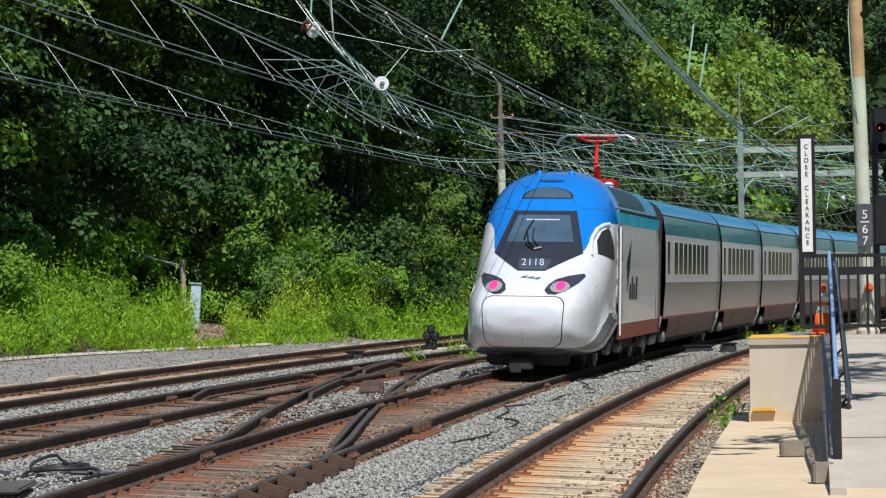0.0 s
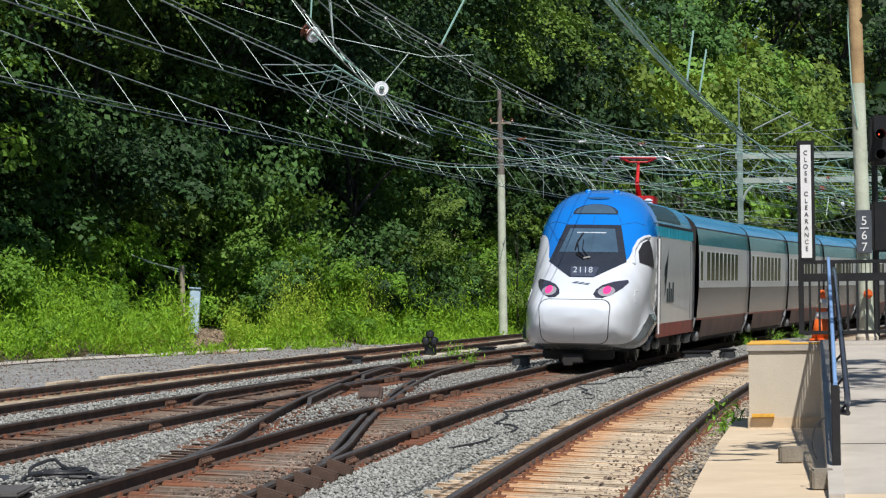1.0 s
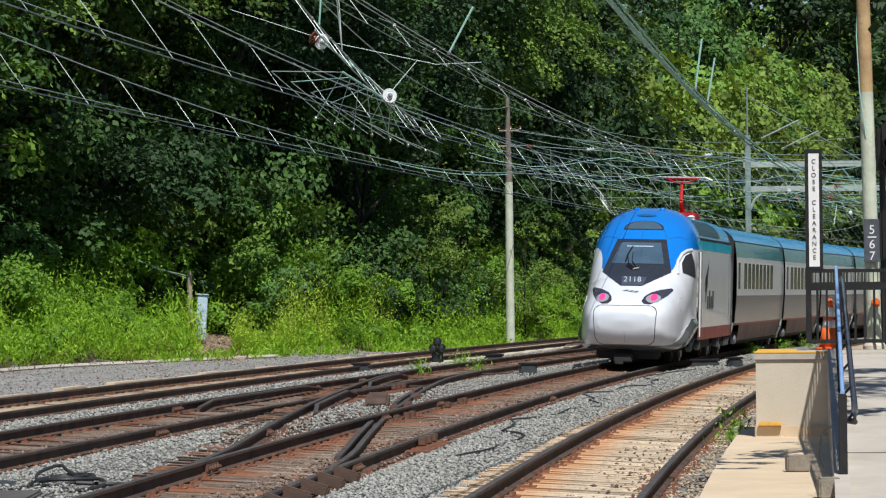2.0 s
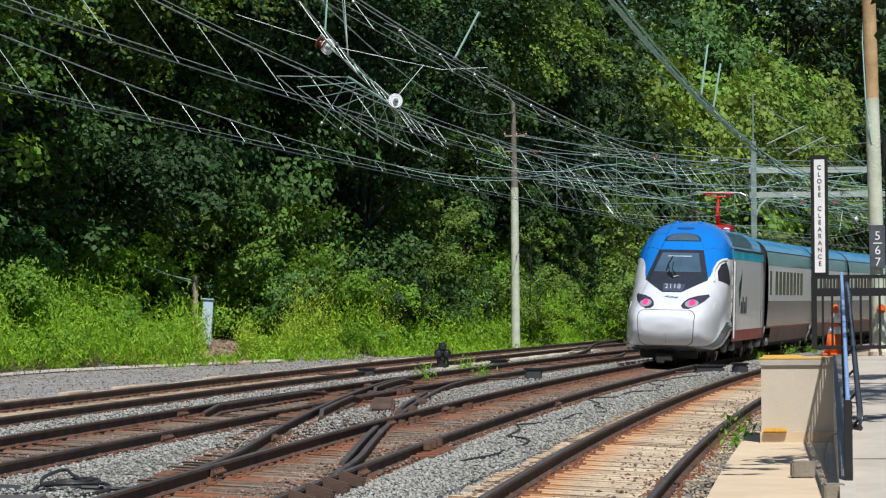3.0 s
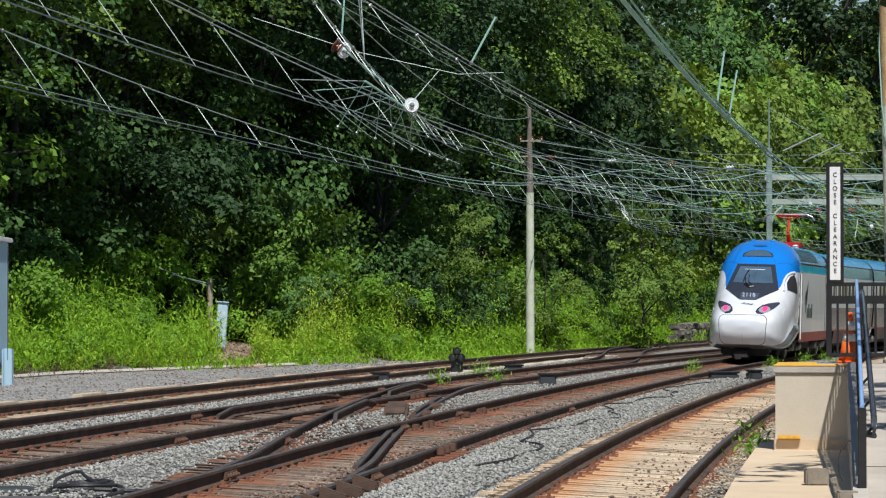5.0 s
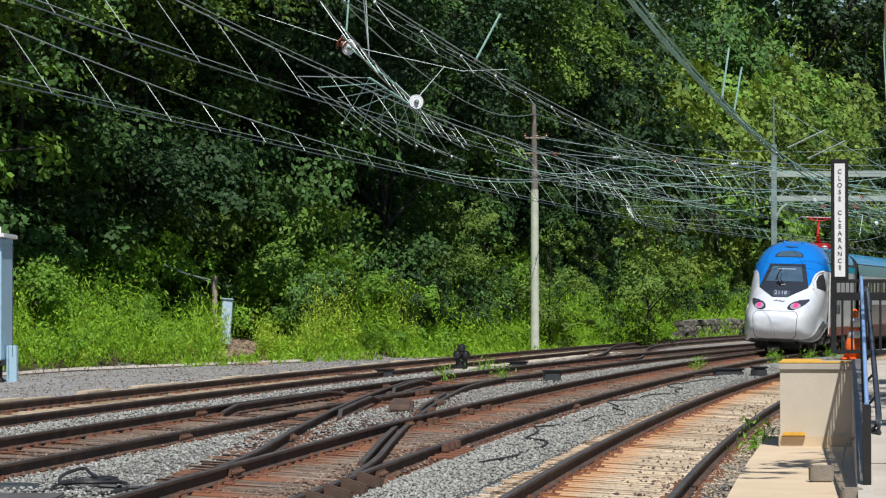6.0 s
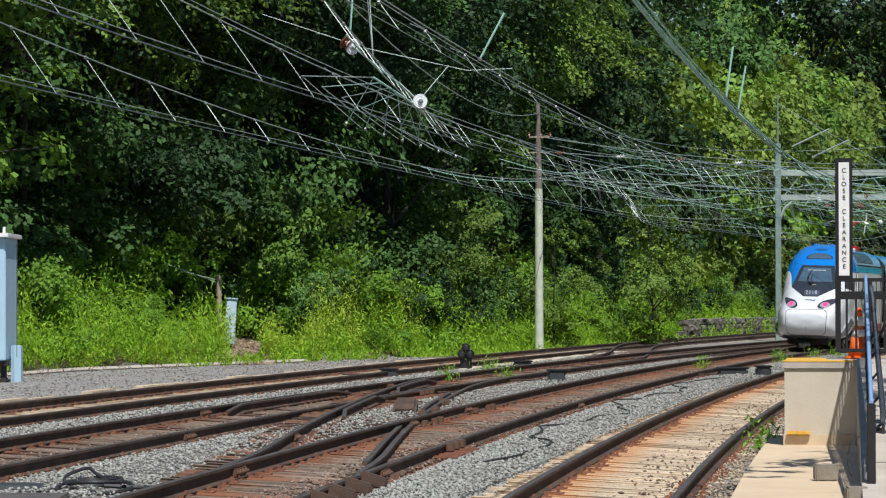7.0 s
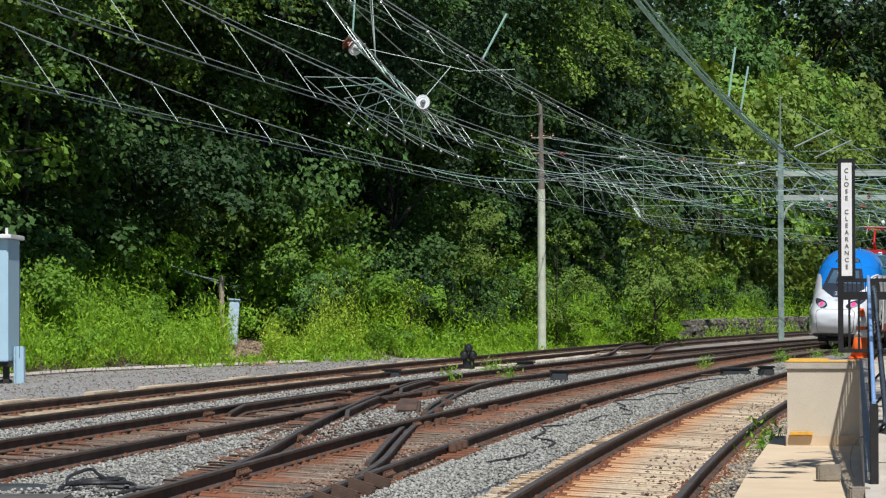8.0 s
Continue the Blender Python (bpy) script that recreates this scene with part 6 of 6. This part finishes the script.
weeds("low_weeds", "short green weeds on the gravel edge", M_WEED, 2200, 33, bank_place(108, 215, -0.7, 0.8, 0.1), 0.12, 0.45, 6)
weeds("dry_stalks", "thin brown dry stalks on the gravel", mat("dry_stalk", (0.16, 0.10, 0.06), 0.9), 260, 34, bank_place(84, 125, -1.6, 0.1, 0.1), 0.25, 0.75, 6, 0.5)


def track_weeds(rs, count):
    spots = [(1.1, 99), (0.6, 90), (1.4, 88), (-0.3, 84), (4.3, 45.0), (11.2, 112), (13.0, 118), (14.5, 124), (12.0, 121), (9.6, 92), (7.6, 101)]
    i = rs.randint(0, len(spots), count)
    p = np.array(spots)[i] + rs.normal(0, (0.1, 0.5), (count, 2))
    return np.stack((p[:, 0], p[:, 1], np.full(count, -0.22)), axis=1)


weeds("track_weeds", "green weeds sprouting between the tracks", M_VINE, 150, 35, track_weeds, 0.15, 0.55, 9, 0.6)
weeds("wall_creepers", "green creepers and weeds over the stone wall", M_WEED, 1300, 36, bank_place(183, 236, -0.75, 0.5, -0.2), 0.35, 1.3, 9, 0.9)

# ---------------- overhead line ----------------
def catenary(label, fx, y0, y1, low, contact=5.42, rise=1.15, span=75.0, gap=0.28, first=5.0, side=0.0, double=False, green=False, slant=0.7, thick=1.0):
    """Contact wire, messenger wire and droppers over one track; the messenger hangs lowest at y = low."""
    c = thing("catenary", label, "overhead wire", "overhead wires")
    k = 1.5 if green else thick
    m = M_WIRE_GREEN if green else M_WIRE
    over = lambda y: gap + rise * ((((y - low + span) % (2 * span)) - span) / span) ** 2
    xx = lambda y: fx(y) + side + 0.25 * math.cos((y - low) / span * math.pi)
    ys = [y0 + (y1 - y0) * i / 70 for i in range(71)]
    part("contact_wire", tube(bmesh.new(), [(xx(y), y, contact) for y in ys], 0.013 * k, 5), m, c)
    part("auxiliary_wire", tube(bmesh.new(), [(xx(y) + 0.03, y, contact + 0.09) for y in ys], 0.009 * k, 5), m, c)
    part("messenger_wire", tube(bmesh.new(), [(xx(y) - slant * over(y), y, contact + over(y)) for y in ys], 0.014 * k, 5), m, c)
    if double:
        part("messenger_wire", tube(bmesh.new(), [(xx(y) - slant * over(y) - 0.25, y, contact + over(y) + 0.22) for y in ys], 0.010, 5), m, c)
    y, i = y0 + 2, 0
    while y < y1:
        part("dropper", tube(bmesh.new(), [(xx(y), y, contact), (xx(y) - slant * over(y), y + 0.25, contact + over(y))], 0.0065, 4), m, c)
        part("clamp", lathe(bmesh.new(), [(0.02, -0.03), (0.035, 0.0), (0.02, 0.03)], 6, (xx(y) - slant * over(y), y + 0.25, contact + over(y))), M_GREY_METAL, c)
        if double:
            part("dropper", tube(bmesh.new(), [(xx(y) - slant * over(y), y, contact + over(y)), (xx(y) - slant * over(y) - 0.25, y + 1.4, contact + over(y) + 0.22)], 0.006, 4), m, c)
        y += first
        i += 1
    return c


catenary("pale contact wire with droppers over the far track", x_d, 36, 260, 98, contact=5.82, rise=2.5, span=60, gap=0.32, first=4.6)
catenary("pale contact wire with droppers over the middle track", x_c, 34, 260, 95, contact=5.9, rise=1.9, span=58, gap=0.4, first=4.6, double=True)
catenary("pale contact wire over the train's track", x_b, 30, 260, 70, contact=5.62, rise=1.3, span=67, gap=0.22, first=4.2, double=True, thick=0.5)
catenary("green weathered wires over the platform track", x_a, 28, 240, 58, contact=5.16, rise=1.2, span=77, gap=0.16, first=6.5, green=True)
catenary("pale contact wire with droppers over the crossover", x_cross, 47, 82, 70, contact=5.75, rise=1.5, span=45, gap=0.4, first=3.2)
catenary("pale contact wire with droppers over the distant crossover", x_cross_far, 95, 170, 130, contact=5.6, rise=1.3, span=45, gap=0.4, first=3.4)


def bridles():
    """The web of braces that pulls the middle wires together, and the slack cross wires further on."""
    b = thing("bridle", "web of pale green brace wires below the pull-off", "overhead fitting", "overhead fittings")
    hub = Vector((-1.45, 57.4, 5.86))
    foot = Vector((-0.62, 58.4, 5.36))
    for i in range(7):
        u = i / 6
        a = Vector((-2.75 + 2.05 * u, 58 + 3 * u, 5.93 - 0.98 * u))
        c = Vector((-1.95 + 1.95 * u, 58 + 3 * u, 5.08 - 0.46 * u))
        part("brace", tube(bmesh.new(), [a, hub.lerp(foot, u)], 0.0085, 5), M_WIRE_GREEN if i % 2 else M_WIRE, b)
        part("brace", tube(bmesh.new(), [hub.lerp(foot, u), c], 0.007, 5), M_WIRE_GREEN, b)
        part("brace", tube(bmesh.new(), [a, c + Vector((0.25, 0.4, -0.06))], 0.007, 5), M_WIRE, b)
        part("clamp", lathe(bmesh.new(), [(0.015, -0.03), (0.03, 0), (0.015, 0.03)], 6, c), M_GREY_METAL, b)
    part("strut", tube(bmesh.new(), [hub, foot], 0.02, 6), M_WIRE_GREEN, b)
    rng = random.Random(44)
    c = thing("cross_wires", "slack crossing brace wires over the curve", "overhead wire", "overhead wires")
    lines = (x_d, x_c, x_b, x_a)
    for i in range(26):
        y = 98 + 3.3 * i
        k = rng.randrange(3)
        f0, f1 = lines[k], lines[k + 1]
        z0, z1 = rng.uniform(6.0, 7.2), rng.uniform(5.4, 6.2)
        y1 = y + rng.uniform(-9, 3)
        sag = rng.uniform(0.02, 0.3)
        pts = []
        for j in range(9):
            u = j / 8
            pts.append((f0(y) + (f1(y1) - f0(y)) * u, y + (y1 - y) * u, z0 + (z1 - z0) * u - 4 * sag * u * (1 - u)))
        part("cross_wire", tube(bmesh.new(), pts, rng.uniform(0.007, 0.012), 4), M_WIRE_GREEN if i % 2 else M_WIRE, c)
    for i in range(4):
        y = 122 + 16 * i
        a, e = Vector((x_d(y) - 1.0, y, 7.3)), Vector((x_a(y) + 1.0, y + 3, 7.0))
        part("cross_wire", tube(bmesh.new(), [a.lerp(e, j / 14) - Vector((0, 0, 0.5 * abs(math.sin(j * math.pi / 4.7)))) for j in range(15)], 0.012, 5), M_WIRE_GREEN, c)
        for j in range(1, 14, 2):
            q = a.lerp(e, j / 14)
            part("dropper", tube(bmesh.new(), [q, q + Vector((0.5, 1.0, -1.6))], 0.007, 4), M_WIRE, c)


bridles()


def disc(parent, at, axis, r=0.14, n=1, material=None):
    prof = [(0.02, -0.06)]
    for i in range(n):
        z = i * 0.13
        prof += [(0.05, z - 0.03), (r * 0.9, z - 0.012), (r, z), (r * 0.93, z + 0.012), (r * 0.8, z + 0.004), (r * 0.72, z + 0.016), (r * 0.5, z + 0.006), (0.045, z + 0.02)]
    prof.append((0.02, prof[-1][1] + 0.05))
    d = part("insulator_disc", lathe(bmesh.new(), prof, 18, at, axis), material or M_PORCELAIN, parent)
    part("cap", lathe(bmesh.new(), [(0.04, 0.0), (0.045, 0.03), (0.02, 0.06)], 10, Vector(at) + Vector(axis).normalized() * (0.02 + 0.13 * (n - 1)), axis), M_STEEL_GREEN, d)
    return d


def pull_offs():
    """Cross-span wires, pull-off rods and insulators that hold the wires over the curve."""
    p = thing("pull_off", "white disc insulators and taut wires of a pull-off", "overhead fitting", "overhead fittings")
    disc(p, (-1.8, 57, 6.37), (0.55, -0.8, -0.3), 0.145)
    disc(p, (-1.95, 57.05, 6.46), (0.7, -0.3, -0.5), 0.13, 2, M_BROWN_INS)
    part("hanger", tube(bmesh.new(), [(-1.85, 57, 6.6), (-1.78, 57, 7.6)], 0.016, 5), M_WIRE_GREEN, p)
    part("hanger", tube(bmesh.new(), [(-1.45, 57.2, 6.2), (-1.6, 57, 7.8)], 0.010, 5), M_WIRE, p)
    part("hanger", tube(bmesh.new(), [(-1.45, 57.2, 6.2), (-1.55, 57.6, 7.8)], 0.010, 5), M_WIRE, p)
    part("brace", tube(bmesh.new(), [(-1.8, 57, 6.37), (-1.0, 57.5, 5.75), (-0.62, 58, 5.42)], 0.016, 5), M_WIRE_GREEN, p)
    part("cross_wire", tube(bmesh.new(), [(-3.4, 57, 6.95), (-1.9, 57, 6.45)], 0.006, 5), M_WIRE, p)
    part("cross_wire", tube(bmesh.new(), [(-1.6, 57, 6.35), (0.2, 57, 5.95), (1.0, 57, 5.98)], 0.006, 5), M_WIRE, p)
    q = thing("pull_off", "white disc insulator on a rod above the wires", "overhead fitting", "overhead fittings")
    disc(q, (-0.62, 57, 5.41), (0.2, -1, 0.1), 0.13)
    part("rod", tube(bmesh.new(), [(-0.62, 57, 5.45), (-0.12, 57.2, 6.05)], 0.009, 5), M_WIRE, q)
    part("hanger", tube(bmesh.new(), [(-1.0, 57, 5.75), (-0.72, 57, 5.48)], 0.014, 5), M_WIRE, q)
    for x, y, z, dx, dz in ((x_b(53) + 0.2, 53, 5.85, 0.40, 0.75), (x_a(55) + 0.2, 55, 5.34, 0.12, 0.86), (x_a(58.5) + 0.2, 58.5, 5.33, 0.14, 0.8)):
        r = thing("steady_rod", "pale slanting rod above the wire", "overhead fitting", "overhead fittings")
        part("rod", tube(bmesh.new(), [(x, y, z), (x + dx, y, z + dz)], 0.018, 6), M_WIRE_GREEN, r)
        part("clip", lathe(bmesh.new(), [(0.03, -0.03), (0.04, 0.0), (0.03, 0.03)], 8, (x, y, z)), M_GREY_METAL, r)
    s = thing("cross_span", "taut cross-span wires from the line pole over all tracks", "overhead wire", "overhead wires")
    for z0, z1, sag, y in ((8.9, 9.2, 0.9, 137), (8.3, 8.3, 0.35, 137.1), (7.1, 7.0, 0.1, 137.2)):
        part("span_wire", tube(bmesh.new(), [(3.5 + 27 * u, y + 20 * u, z0 + (z1 - z0) * u - 4 * sag * u * (1 - u)) for u in (i / 16 for i in range(17))], 0.016, 5), M_WIRE, s)
    for i in range(4):
        x = 4.3 + 2.6 * i
        disc(s, (x, 137.4 + i, 8.2 - 0.1 * i), (1, 0, 0.1), 0.1, 3, M_PORCELAIN if i % 2 else M_BROWN_INS)
        part("hanger", tube(bmesh.new(), [(x + 1, 137.5 + i, 8.1), (x + 1, 137.5 + i, 5.7)], 0.012, 5), M_WIRE, s)
    for x, z in ((2.1, 7.75), (2.1, 7.1)):
        disc(s, (x - 0.15, 137, z), (1, 0, 0), 0.11)
    # long feeders that run past the pole
    for i, (a, b, sag) in enumerate((((-4.0, 46, 9.0), (3.5, 137, 9.9), 1.5), ((3.5, 137, 9.9), (17.9, 180, 10.4), 0.6), ((17.9, 180, 10.3), (34, 175, 12.5), 0.7), ((3.5, 137, 9.0), (31, 175, 9.4), 1.0))):
        f = thing("feeder_wire", "thin dark feeder wire strung between poles", "overhead wire", "overhead wires")
        part("wire", tube(bmesh.new(), [(a[0] + (b[0] - a[0]) * u, a[1] + (b[1] - a[1]) * u, a[2] + (b[2] - a[2]) * u - 4 * sag * u * (1 - u)) for u in (k / 24 for k in range(25))], 0.013, 5), M_WIRE, f)


pull_offs()


# ---------------- motion ----------------
NOSE = [(0.0, 66.4), (0.5, 71.6), (1.0, 76.6), (1.5, 81.6), (3.0, 95.6), (3.5, 100.1), (4.0, 104.9), (4.5, 109.4),
        (6.0, 122.9), (6.5, 127.4), (7.0, 132.1), (7.5, 137.0), (8.0, 141.7)]
LEAN = 1.6


def on_train_track(y, length):
    """Pose of a car whose front end is at y and which reaches back by length along the curve; and where its rear end lies."""
    x, h = x_b(y), math.atan(0.1424 + 2 * 0.000576 * (y - 62.5))
    y2 = y + length * math.cos(h + length * 0.0006)
    h = math.atan2(x_b(y2) - x, y2 - y)
    return pose(x, y, 0, 0, 0, -math.degrees(h)) @ pose(0, 0, 0, 0, LEAN, 0), y2


def motions():
    tracks = {c: [] for c in [LOCO] + COACHES}
    for t, y in NOSE:
        m, y = on_train_track(y, 17.1)
        tracks[LOCO].append((t, m @ pose(-0.03, 0, 0)))
        for i, c in enumerate(COACHES):
            m, y = on_train_track(y, 17.6 if i == 0 else 14.4)
            tracks[c].append((t, m))
    for c, rows in tracks.items():
        walk(c, rows)


motions()
